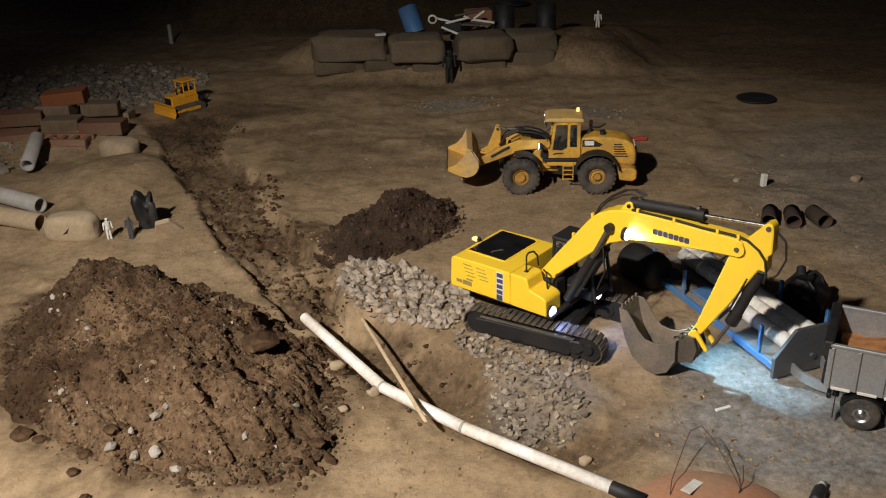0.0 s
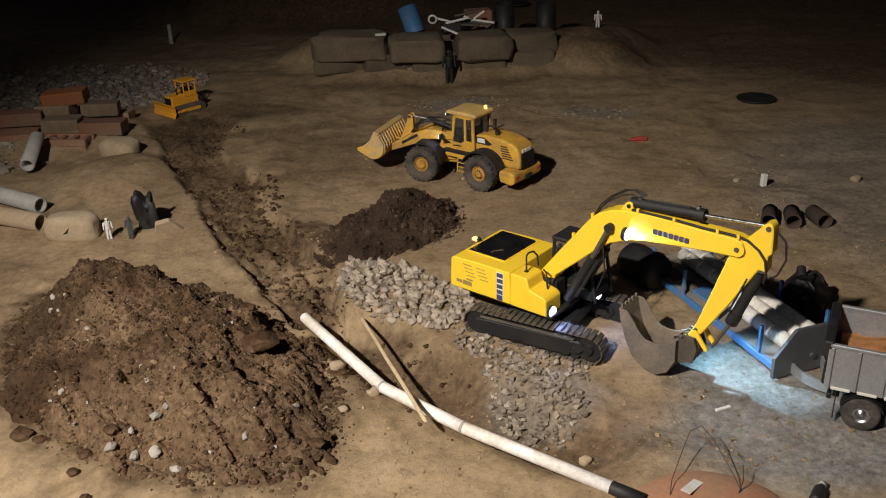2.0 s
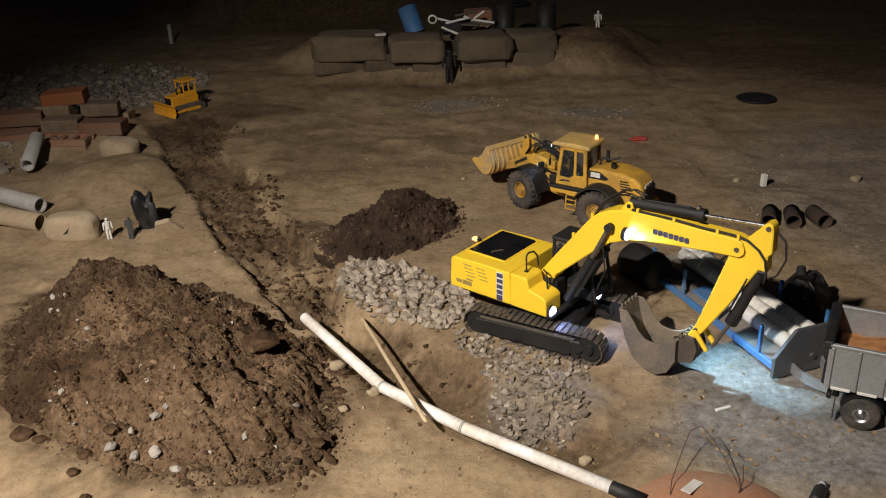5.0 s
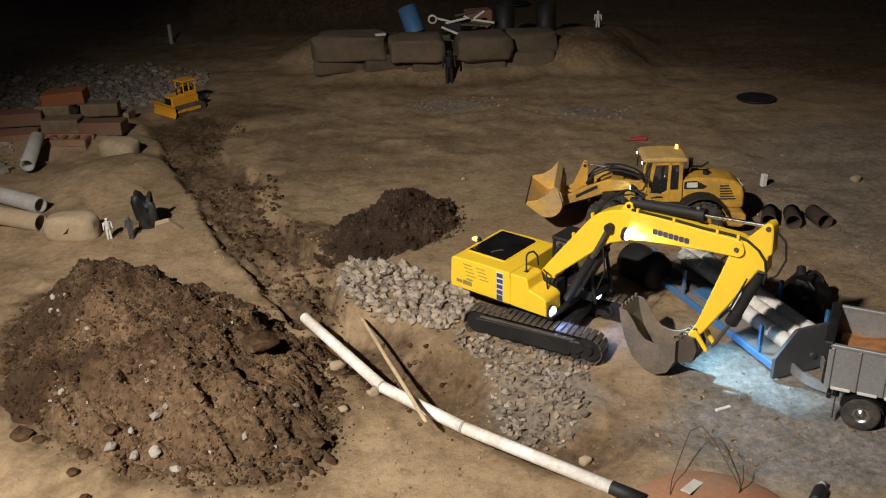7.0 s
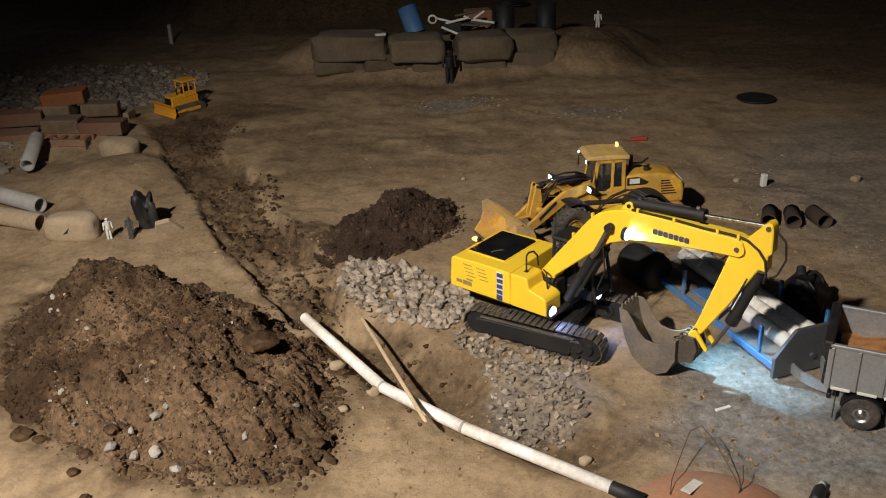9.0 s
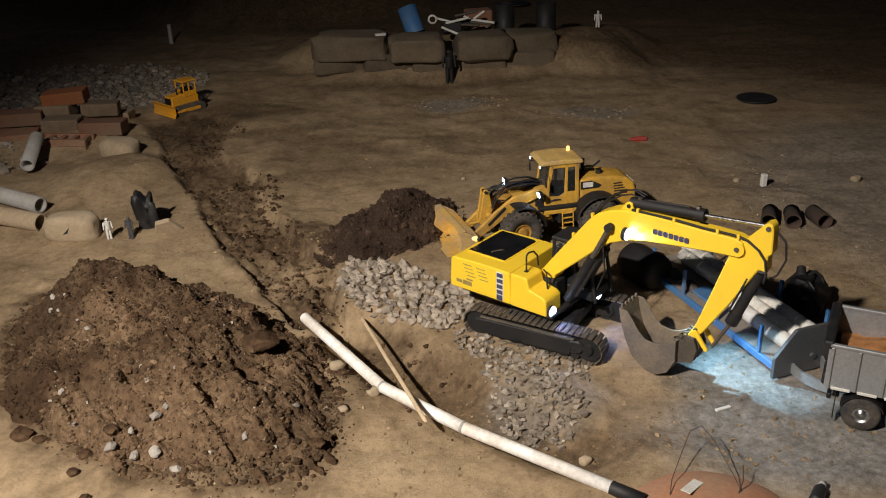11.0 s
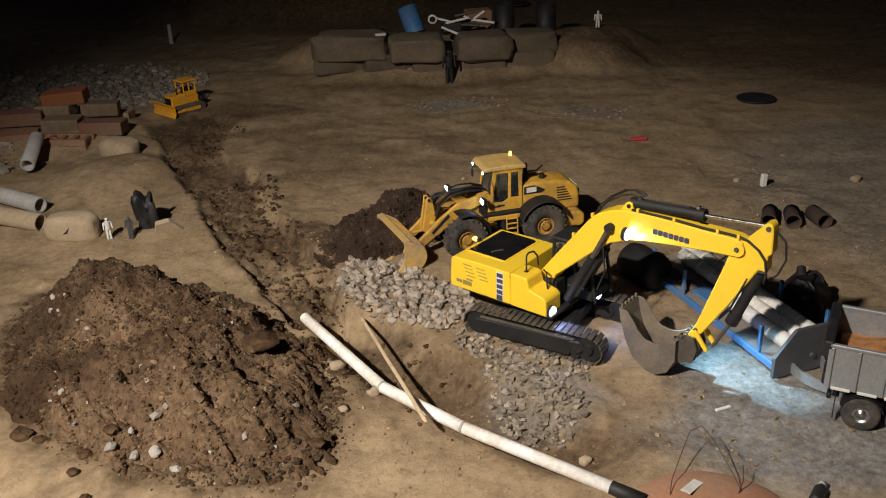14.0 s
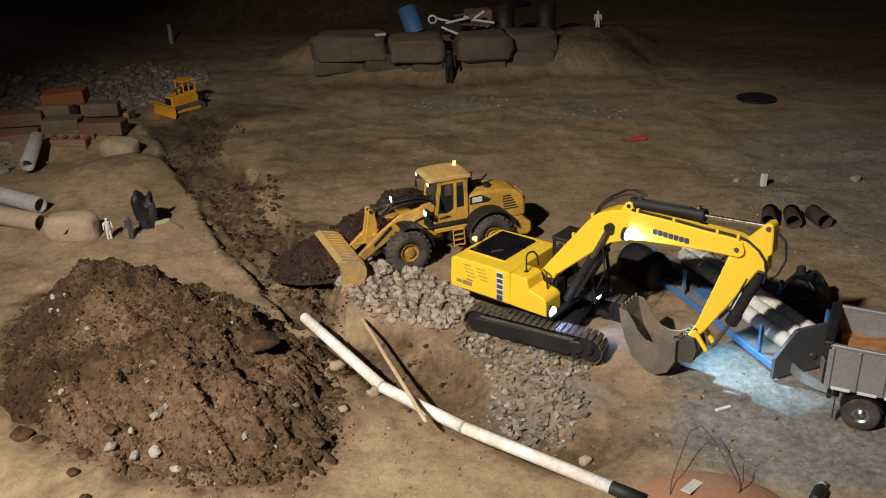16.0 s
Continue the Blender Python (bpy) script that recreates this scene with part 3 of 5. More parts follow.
    for side in (-1, 1):
        part("mirror", Geo(K).path([(2.1, side * 0.7, 2.9), (2.25, side * 1.0, 2.85), (2.25, side * 1.05, 2.6)], 0.02).box((2.24, side * 1.06, 2.55), (0.05, 0.16, 0.3), 0.02), M_BLACK, top)
        rail = Geo(K)
        for dx in (1.05, 1.50):
            rail.path([(dx, side * 0.93, 1.35), (dx, side * 1.02, 0.55)], 0.028)
        for i in range(4):
            rail.box((1.275, side * (0.94 + 0.025 * i), 1.2 - 0.2 * i), (0.45, 0.1, 0.03), 0.005)
        part("ladder", rail, M_LOADER, top, "yellow access ladder")
        part("fuel_tank", Geo(K).box((1.2, side * 0.68, 0.98), (0.9, 0.42, 0.5), 0.06), M_BLACK, top)
    tyre, rim = wheel_geo(K)
    tm, rm = tyre.mesh("wheel", [M_RUBBER]), rim.mesh("rim", [M_RIM, M_BLACK])
    wheels = []
    for side in (1, -1):
        w = new("wheel", tm)
        w.parent = top
        tagged(w, "dusty black rubber tyre")
        r = new("rim", rm)
        r.parent = w
        tagged(r, "dirty yellow steel rim")
        if side < 0:
            r.matrix_basis = pose(0, 0, 0, 0, 0, 180)
        wheels.append((w, Vector((0, side * 1.16 * K, AXLE * K))))
    # front frame, turning about the joint between the axles
    front = part("front_frame", Geo(K).box((0.95, 0, 1.0), (2.3, 0.62, 0.6), 0.05).plate([(0.15, 0.9), (0.2, 1.9), (0.45, 2.3), (0.85, 2.25), (1.2, 1.5), (2.0, 1.15), (2.1, 0.85)], -0.46, -0.30, 0.03).plate([(0.15, 0.9), (0.2, 1.9), (0.45, 2.3), (0.85, 2.25), (1.2, 1.5), (2.0, 1.15), (2.1, 0.85)], 0.30, 0.46, 0.03).rod((BASE / 2, -1.2, AXLE), (BASE / 2, 1.2, AXLE), 0.2), M_LOADER, top, "yellow front frame with loader tower")
    for side, x in ((1, 0.85), (-1, 1.50)):
        light = part("headlight", Geo(K).path([(x - 0.25, side * 0.50, 1.75), (x - 0.12, side * 0.80, 1.95), (x - 0.06, side * 0.98, 2.05)], 0.035).box((x, side * 0.98, 2.16), (0.16, 0.30, 0.24), 0.03), M_BLACK, front, "black headlight housing on a bracket")
        part("lens", Geo(K).box((x + 0.085, side * 0.98, 2.16), (0.012, 0.24, 0.18), 0.004), M_LED, light, "lit white headlight lens")
    part("hinge", Geo(K).box((0.05, 0, 0.95), (0.4, 0.4, 0.8), 0.04), M_BLACK, front)
    for side in (-1, 1):
        outer, inner = arc(1.04, 75, 175, 8, BASE / 2, AXLE), arc(0.98, 175, 75, 8, BASE / 2, AXLE)
        part("front_fender", Geo(K).plate(outer + inner, side * 0.62, side * 1.40, 0.02), M_BLACK, front, "black curved wheel guard")
    fm = wheel_geo(K)
    for side in (1, -1):
        g = Geo(1)
        g.add(fm[0].v, fm[0].f, 0, False)
        turn = pose(0, 0, 0, 0, 0, 0 if side > 0 else 180)
        g.add(fm[1].v, fm[1].f, 1, False, turn)
        for i in range(len(fm[0].f)):
            g.s[i] = fm[0].s[i]
        w = part("front_wheel", g, [M_RUBBER, M_RIM], front, "dusty black tyre on a dirty yellow rim")
        wheels.append((w, Vector((BASE / 2 * K, side * 1.16 * K, AXLE * K))))
    # lift arm, about its pin at the tower's head
    arm = Geo(K)
    for side in (-1, 1):
        arm.plate([(-0.15, 0.12), (0.1, 0.2), (1.3, -0.02), (2.1, -0.55), (3.24, -1.48), (3.28, -1.66), (3.1, -1.72), (1.85, -0.98), (1.1, -0.48), (-0.1, -0.14)], side * 0.52 - 0.08, side * 0.52 + 0.08, 0.03)
    arm.rod((2.2, -0.5, -0.80), (2.2, 0.5, -0.80), 0.15).box((0.9, 0, -0.15), (0.5, 1.0, 0.12), 0.03)
    arm.rod((2.52, 0, -1.08), (3.0, 0, -1.12), 0.06)
    for side in (-1, 1):
        arm.rod((-0.1, side * 0.36, -0.95), (0.9, side * 0.40, -0.62), 0.1, mat=1).rod((0.9, side * 0.40, -0.62), (1.6, side * 0.44, -0.5), 0.05, mat=2)
        arm.plate([(1.62, -0.47), (1.70, -0.36), (2.42, -0.98), (2.36, -1.10)], side * 0.60, side * 0.606, mat=1)
    lift = part("lift_arm", arm, [M_LOADER, M_BLACK, M_CHROME], front, "yellow lift arms with black cylinders")
    for y in (-0.20, 0.10):
        part("bell_crank", Geo(K).plate([(2.02, -0.62), (2.16, 0.12), (2.26, 0.30), (2.40, 0.30), (2.46, -0.10), (2.62, -0.95), (2.56, -1.14), (2.42, -1.12), (2.28, -0.92)], y, y + 0.10, 0.03), M_LOADER, lift, "yellow bell crank lever")
    part("tilt_cylinder", Geo(K).rod((0.0, 0, 0.16), (1.35, 0, 0.28), 0.13), M_BLACK, lift, "black tilt cylinder")
    part("tilt_rod", Geo(K).rod((1.35, 0, 0.28), (2.34, 0, 0.20), 0.055), M_CHROME, lift, "bright tilt rod")
    part("crank_pin", Geo(K).rod((2.33, -0.26, 0.20), (2.33, 0.26, 0.20), 0.06), M_BLACK, lift)
    for y, up in ((0.30, 0.0), (-0.30, 0.05), (0.20, 0.10), (-0.16, 0.12)):
        part("hose", Geo(K).path([(-0.1, y, 0.12 + up), (0.35, y * 1.05, 0.30 + up), (0.9, y * 1.1, 0.34 + up), (1.45, y * 0.9, 0.24 + up), (1.9, y, -0.1 + up), (2.1, y, -0.5)], 0.03), M_BLACK, lift, "black hydraulic hose")
    for y in (-0.42, 0.42):
        part("lift_cylinder_pin", Geo(K).rod((1.6, y - 0.12, -0.5), (1.6, y + 0.12, -0.5), 0.08), M_BLACK, lift)
    # bucket, about its lower pin
    W, D = 1.48, 0.86
    shell = arc(0.66, 100, 265, 10, 0.42, 0.24)
    outer = [(0.62, 1.12), (0.35, 1.0)] + shell[1:] + [(0.85, -0.40), (1.22, -0.37)]
    inner = [(1.22, -0.33), (0.85, -0.34)] + arc(0.60, 265, 100, 10, 0.42, 0.24)[:-1] + [(0.37, 0.93), (0.64, 1.06)]
    b = Geo(K * D).plate(outer + inner, -W / D, W / D)
    W = W / D
    for side in (-1, 1):
        b.plate([(1.22, -0.37), (1.26, -0.22), (0.92, 0.12), (0.74, 0.55), (0.70, 1.06), (0.35, 1.0)] + shell[1:], side * W - 0.03, side * W + 0.03, 0.01)
    for i in range(11):
        y = -W + 0.15 + i * (2 * W - 0.3) / 10
        o = [(0.50, 1.13), (0.25, 1.02)] + arc(0.71, 118, 255, 8, 0.42, 0.24)
        q = arc(0.655, 255, 118, 8, 0.42, 0.24) + [(0.31, 0.99), (0.52, 1.08)]
        b.plate(o + q, y - 0.035, y + 0.035, 0)
    b.box((1.24, 0, -0.36), (0.12, 2 * W + 0.06, 0.05), 0.01, 1)
    b.box((0.55, 0, 1.1), (0.3, 2 * W, 0.06), 0.01)
    for y in (-0.52, 0.52):
        b.plate([(-0.12, -0.15), (-0.15, 0.15), (0.0, 0.6), (0.1, 0.5), (0.1, -0.2)], y - 0.16, y - 0.1, 0.01).plate([(-0.12, -0.15), (-0.15, 0.15), (0.0, 0.6), (0.1, 0.5), (0.1, -0.2)], y + 0.1, y + 0.16, 0.01)
    bucket = part("bucket", b, [M_WORN, M_STEEL], front, "worn yellow bucket with a steel cutting edge")
    return top, front, wheels, lift, bucket


LOADER, L_FRONT, L_WHEELS, L_ARM, L_BUCKET = build_loader()
ARM_PIN = Vector((0.5, 0, 2.1)) * S
BUCKET_ON_ARM = Vector((3.18, 0, -1.60)) * S


# ---- excavator ----
def build_excavator():
    K = S
    top = thing("excavator", "bright yellow crawler excavator with its bucket curled in", "excavator", Matrix.Translation(EX_AT) @ pose(0, 0, 0, 0, 0, EX_TURN))
    under = part("undercarriage", Geo(K).box((0, 0, 0.72), (2.2, 1.9, 0.4), 0.06).rod((0, 0, 0.85), (0, 0, 1.22), 0.75, n=28), M_BLACK, top, "black undercarriage", pose(0, 0, 0, 0, 0, EX_TRACK - EX_TURN) @ Matrix.Translation((0.29 * K, -0.03 * K, 0)))
    R, HALF, GAUGE = 0.46, 1.95, 1.30
    shoe = Geo(K).box((0, 0, 0), (0.165, 0.62, 0.035), 0.006).box((-0.05, 0, 0.022), (0.026, 0.62, 0.026), 0.004).box((0.03, 0, 0.02), (0.026, 0.62, 0.022), 0.004)
    shoe_mesh = shoe.mesh("track_shoe", [M_TRACK])
    length = 4 * HALF + 2 * math.pi * R
    count = 50
    for side in (-1, 1):
        y = side * GAUGE
        fr = Geo(K).plate([(-1.7, 0.30), (-1.85, 0.5), (-1.7, 0.74), (1.7, 0.74), (1.85, 0.5), (1.7, 0.30)], y - 0.29, y + 0.29, 0.05)
        fr.box((0, y + side * 0.26, 0.40), (3.2, 0.07, 0.22), 0.02)
        part("track_ledge", Geo(K).box((-0.15, y + side * 0.27, 0.79), (3.3, 0.12, 0.04), 0.01), M_TRACK, under, "dusty ledge along the track frame")
        fr.plate([(-1.95, 0.3), (-2.1, 0.5), (-1.95, 0.7), (1.3, 0.76), (1.45, 0.6), (1.35, 0.2), (-1.6, 0.2)], y + side * 0.24, y + side * 0.315, 0.02)
        for i in range(8):
            fr.rod((-1.5 + i * 0.43, y - 0.22, 0.22), (-1.5 + i * 0.43, y + 0.22, 0.22), 0.15, n=14)
        for x in (-HALF, HALF):
            fr.rod((x, y - 0.2, 0.5), (x, y + 0.2, 0.5), 0.40, n=24).rod((x, y + side * 0.18, 0.5), (x, y + side * 0.29, 0.5), 0.2, 0.15, n=18)
        crawler = part("crawler_track", fr, M_BLACK, under, "black track frame with rollers")
        for i in range(count):
            d = (i + 0.5) / count * length
            if d < 2 * HALF:
                p, a = (-HALF + d, 0.5 + R), 0
            elif d < 2 * HALF + math.pi * R:
                t = (d - 2 * HALF) / R
                p, a = (HALF + R * math.sin(t), 0.5 + R * math.cos(t)), t
            elif d < 4 * HALF + math.pi * R:
                p, a = (HALF - (d - 2 * HALF - math.pi * R), 0.5 - R), math.pi
            else:
                t = (d - 4 * HALF - math.pi * R) / R + math.pi
                p, a = (-HALF + R * math.sin(t), 0.5 + R * math.cos(t)), t
            o = new("track_shoe", shoe_mesh)
            o.parent = under
            o.matrix_basis = Matrix.Translation(Vector((p[0], y, p[1])) * K) @ Matrix.Rotation(a, 4, "Y")
    # house
    body = Geo(K)
    body.plate([(-2.83, 1.26), (-2.86, 1.5), (-2.80, 2.30), (-2.70, 2.38), (-1.5, 2.42), (-0.4, 2.42), (-0.35, 1.28)], -1.36, 1.36, 0.045, segments=3)
    part("engine_house", body, M_YELLOW, top, "bright yellow engine house and counterweight")
    box = Geo(K).plate([(-0.36, 1.27), (-0.38, 2.42), (0.18, 2.42), (0.27, 2.36), (0.36, 2.04), (0.90, 1.90), (1.00, 1.80), (1.02, 1.27)], -1.36, -0.50, 0.05, segments=3)
    part("toolbox", box, M_YELLOW, top, "yellow front tool box and tank")
    part("turntable_deck", Geo(K).box((-0.6, 0, 1.26), (3.6, 2.6, 0.12), 0.03), M_BLACK, top)
    hatch = Geo(K).plate([(-2.50, 2.40), (-2.50, 2.45), (-2.45, 2.475), (-1.10, 2.475), (-1.05, 2.45), (-1.05, 2.40)], -0.74, 1.10, 0.015, segments=2)
    part("engine_hatch", hatch, M_HATCH, top, "glossy black engine hatch")
    part("hatch_frame", Geo(K).box((-1.775, -0.78, 2.43), (1.60, 0.06, 0.04), 0.01).box((-1.775, 1.14, 2.43), (1.60, 0.06, 0.04), 0.01).box((-2.55, 0.18, 2.43), (0.06, 1.86, 0.04), 0.01).box((-1.0, 0.18, 2.43), (0.06, 1.86, 0.04), 0.01), M_YELLOW, top, "raised yellow rim round the hatch")
    part("hatch_handle", Geo(K).path([(-1.72, -0.55, 2.475), (-1.68, -0.53, 2.51), (-1.50, -0.25, 2.51), (-1.48, -0.2, 2.475)], 0.028), M_STEEL, top)
    for side in (-1,):
        y = side * 1.365
        for row in range(4):
            for col in range(2):
                part("vent_slot", Geo(K).box((-2.10 + col * 0.54 + row * 0.05, y, 2.22 - row * 0.125), (0.36, 0.02, 0.026), 0.004), M_GREYINK, top)
        part("model_lettering", Geo(K).box((-2.46, y, 1.55), (0.24, 0.014, 0.12), 0.005).box((-2.12, y, 1.55), (0.38, 0.014, 0.16), 0.005).box((-2.02, y, 1.70), (0.26, 0.014, 0.06), 0.005), M_GREYINK, top, "grey model number shown as bars")
        for i in range(5):
            part("stripe_block", Geo(K).box((-0.77 - 0.004 * i, y, 2.22 - i * 0.20), (0.24, 0.016, 0.15 if i < 4 else 0.2), 0.005), M_INK, top)
        part("stripe_back", Geo(K).box((-0.775, y + 0.002, 1.83), (0.28, 0.012, 1.02), 0.004), M_WHITE, top, "white decal strip")
    part("beacon", Geo(K).rod((-2.66, 0.05, 2.40), (-2.66, -0.03, 2.56), 0.06).rod((-2.60, -0.06, 2.52), (-2.60, -0.12, 2.60), 0.07, mat=0).rod((-2.70, -0.12, 2.55), (-2.72, -0.24, 2.60), 0.09, 0.06, mat=1), [M_BLACK, M_BEACON], top, "glowing amber beacon")
    part("grab_rail", Geo(K).path([(-0.02, -0.95, 2.4), (-0.02, -0.95, 2.98), (0.0, -0.86, 3.06), (0.02, -0.62, 3.02), (0.03, -0.42, 2.80), (0.03, -0.34, 2.42)], 0.03).box((-0.02, -0.95, 2.43), (0.14, 0.12, 0.03), 0.01), M_BLACK, top, "black grab rail")
    part("front_rail", Geo(K).path([(0.35, -0.52, 2.42), (0.52, -0.62, 2.40), (0.62, -0.75, 2.25), (0.70, -0.80, 1.95)], 0.03), M_BLACK, top)
    part("engine_parts", Geo(K).box((0.35, -0.1, 1.7), (0.8, 0.6, 0.7), 0.05).rod((0.2, -0.4, 2.0), (0.7, -0.4, 2.05), 0.1), M_BLACK, top)
    # cab
    cab = Geo(K)
    for x, x2 in ((0.15, 0.20), (1.05, 1.02), (1.80, 1.45)):
        for y in (0.32, 1.34):
            cab.rod((x, y, 1.3), (x2, y, 3.15), 0.06, n=8)
    cab.box((0.80, 0.83, 3.18), (1.45, 1.1, 0.14), 0.05).box((0.85, 0.83, 1.5), (1.7, 1.1, 0.4), 0.05)
    part("cab", cab, M_BLACK, top, "black cab frame")
    part("cab_window", Geo(K).plate([(0.2, 1.7), (0.25, 3.1), (1.4, 3.1), (1.72, 1.7)], 0.30, 0.32), M_GLASS, top)
    part("cab_seat", Geo(K).box((0.2, 0.8, 1.95), (0.5, 0.5, 0.5), 0.06).box((0.02, 0.8, 2.4), (0.15, 0.45, 0.6), 0.05), M_SEAT, top)
    # boom, stick
    part("boom", Geo(K).plate([(0.25, 1.75), (0.05, 1.95), (0.10, 2.25), (0.26, 2.46), (0.68, 3.02), (1.18, 3.66), (1.84, 4.50), (2.10, 4.73), (2.50, 4.92), (2.90, 5.02), (3.4, 5.06), (4.0, 5.07), (5.5, 5.03), (6.38, 5.02), (6.58, 4.94), (6.66, 4.74), (6.58, 4.56), (6.42, 4.48), (5.6, 4.43), (4.7, 4.34), (3.68, 4.22), (3.1, 4.09), (2.5, 3.83), (2.0, 3.42), (1.41, 2.89), (0.66, 2.22), (0.5, 1.85)], -0.29, 0.29, 0.035), M_YELLOW, top, "bright yellow curved boom")
    for y in (-0.2, 0.12):
        part("boom_bracket", Geo(K).plate([(2.80, 5.0), (2.98, 5.26), (3.08, 5.30), (3.18, 5.27), (3.24, 5.04)], y, y + 0.08, 0.015), M_YELLOW, top)
    part("bracket_pin", Geo(K).rod((3.08, -0.23, 5.17), (3.08, 0.23, 5.17), 0.06, n=12), M_BLACK, top)
    part("boom_pin", Geo(K).rod((6.46, -0.345, 4.73), (6.46, 0.36, 4.73), 0.07, n=16), M_STEEL, top)
    part("pin_plate", Geo(K).rod((6.46, -0.315, 4.73), (6.46, -0.29, 4.73), 0.21, n=24), M_YELLOW, top)
    brand = Geo(K)
    for i in range(7):
        brand.box((4.02 + i * 0.163, -0.293, 4.625 - 0.004 * i), (0.14, 0.012, 0.16), 0.025)
    part("boom_lettering", brand, M_INK, top, "navy brand name shown as plain blocks")
    stick = Geo(K).plate([(6.30, 4.72), (6.42, 4.95), (6.62, 5.02), (7.10, 5.60), (7.22, 5.67), (7.32, 5.60), (7.36, 5.40), (7.38, 4.78), (7.28, 4.70), (7.29, 4.22), (7.08, 4.24), (6.37, 2.95), (5.71, 1.84), (5.50, 1.56), (5.36, 1.42), (5.24, 1.46), (5.23, 1.58), (5.44, 1.98), (5.87, 3.33), (6.20, 4.40)], -0.2, 0.2, 0.03)
    part("stick", stick, M_YELLOW, top, "bright yellow stick")
    part("stick_pin", Geo(K).rod((7.22, -0.24, 5.50), (7.22, 0.24, 5.50), 0.07).rod((5.47, -0.27, 1.84), (5.47, 0.27, 1.84), 0.06), M_STEEL, top)
    part("pivot_block", Geo(K).box((7.10, 0, 4.20), (0.30, 0.30, 0.16), 0.03), M_DULL, top)
    part("arm_cylinder", Geo(K).rod((3.05, 0, 5.22), (5.25, 0, 5.36), 0.16, n=18).rod((5.12, 0, 5.35), (5.36, 0, 5.365), 0.19, n=18).rod((3.6, 0.0, 5.40), (4.9, 0.0, 5.50), 0.035, n=8), M_BLACK, top, "black hydraulic cylinder")
    for x, z in ((3.35, 5.42), (5.15, 5.56)):
        part("hose_fitting", Geo(K).box((x, -0.03, z), (0.13, 0.12, 0.10), 0.02), M_CHROME, top, "bright hose fitting")
    part("arm_rod", Geo(K).rod((5.3, 0, 5.36), (7.22, 0, 5.50), 0.055), M_CHROME, top, "bright chrome piston rod")
    for y in (-0.42, 0.42):
        part("boom_cylinder", Geo(K).rod((1.20, y, 1.6), (2.05, y, 3.30), 0.14, n=14), M_BLACK, top)
        part("boom_rod", Geo(K).rod((2.05, y, 3.30), (2.58, y, 4.43), 0.075), M_STEEL, top)
        part("boom_eye", Geo(K).rod((2.58, y - 0.1, 4.43), (2.58, y + 0.1, 4.43), 0.13, n=14), M_BLACK, top)
    part("bucket_cylinder", Geo(K).rod((7.07, 0, 4.10), (6.50, 0, 2.50), 0.16, n=16).rod((6.54, 0, 2.62), (6.42, 0, 2.30), 0.19, n=16).rod((6.80, -0.19, 3.9), (6.38, -0.19, 2.75), 0.03, n=8), M_BLACK, top, "black hydraulic cylinder")
    part("bucket_rod", Geo(K).rod((6.45, 0, 2.37), (5.94, 0, 1.34), 0.055), M_STEEL, top)
    for y in (-0.30, 0.22):
        part("bucket_link", Geo(K).plate([(5.40, 1.80), (5.50, 1.88), (5.92, 1.34), (5.90, 1.26), (5.82, 1.26)], y, y + 0.08, 0.01), M_YELLOW, top, "yellow bucket link")
    for y, lift in ((-0.12, 0.0), (0.05, 0.12), (0.2, 0.06)):
        part("hydraulic_hose", Geo(K).path([(1.7, y, 4.30), (2.0, y, 4.76 + lift), (2.35, y, 5.12 + lift), (2.8, y, 5.42 + lift), (3.1, y, 5.52 + lift * 0.6), (3.45, y, 5.46)], 0.024), M_BLACK, top)
    part("hydraulic_hose", Geo(K).path([(3.2, -0.24, 5.10), (4.4, -0.24, 5.12), (5.4, -0.24, 5.09), (6.3, -0.24, 5.10), (6.7, -0.26, 5.06), (7.05, -0.27, 4.85), (7.25, -0.27, 4.6), (7.32, -0.25, 4.2), (7.25, -0.2, 3.9)], 0.035), M_BLACK, top)
    part("hydraulic_hose", Geo(K).path([(7.3, 0.1, 5.4), (7.62, 0.1, 5.1), (7.68, 0.1, 4.6), (7.50, 0.1, 4.1), (7.30, 0.1, 3.9)], 0.03), M_BLACK, top)
    part("hydraulic_hose", Geo(K).path([(2.4, -0.45, 3.9), (2.55, -0.5, 3.0), (2.3, -0.5, 2.3)], 0.025), M_BLACK, top)
    for x, z in ((1.25, 3.78), (1.9, 4.60), (3.4, 5.10), (4.55, 5.10), (5.85, 5.08), (6.45, 5.08)):
        part("hose_clamp", Geo(K).box((x, -0.24, z), (0.08, 0.1, 0.16), 0.01), M_YELLOW, top)
    # bucket and coupler
    out = [(3.12, 1.94), (3.20, 1.50), (3.38, 0.95), (3.66, 0.42), (4.06, 0.12), (4.47, 0.06), (4.83, 0.28), (5.06, 0.75), (5.04, 1.42)]
    ins = [(4.96, 1.42), (4.97, 0.80), (4.77, 0.37), (4.45, 0.16), (4.12, 0.21), (3.75, 0.48), (3.48, 0.98), (3.29, 1.52), (3.21, 1.94)]
    bk = Geo(K).plate(out + ins, -0.52, 0.52)
    for side in (-1, 1):
        bk.plate(out + [(4.70, 1.20), (4.39, 1.12), (4.05, 1.16), (3.80, 1.36), (3.60, 1.66), (3.40, 1.92)], side * 0.52 - 0.025, side * 0.52 + 0.025, 0.01)
    for i in range(5):
        bk.box((3.17, -0.42 + i * 0.21, 1.99), (0.06, 0.10, 0.14), 0.015)
    part("bucket", bk, M_BUCKET, top, "worn grey-brown digging bucket")
    cp = Geo(K)
    for y in (-0.30, -0.12, 0.12, 0.30):
        cp.plate([(4.97, 0.62), (4.86, 1.24), (5.10, 1.62), (5.48, 1.60), (5.62, 1.22), (5.50, 0.76)], y - 0.04, y + 0.04, 0.01)
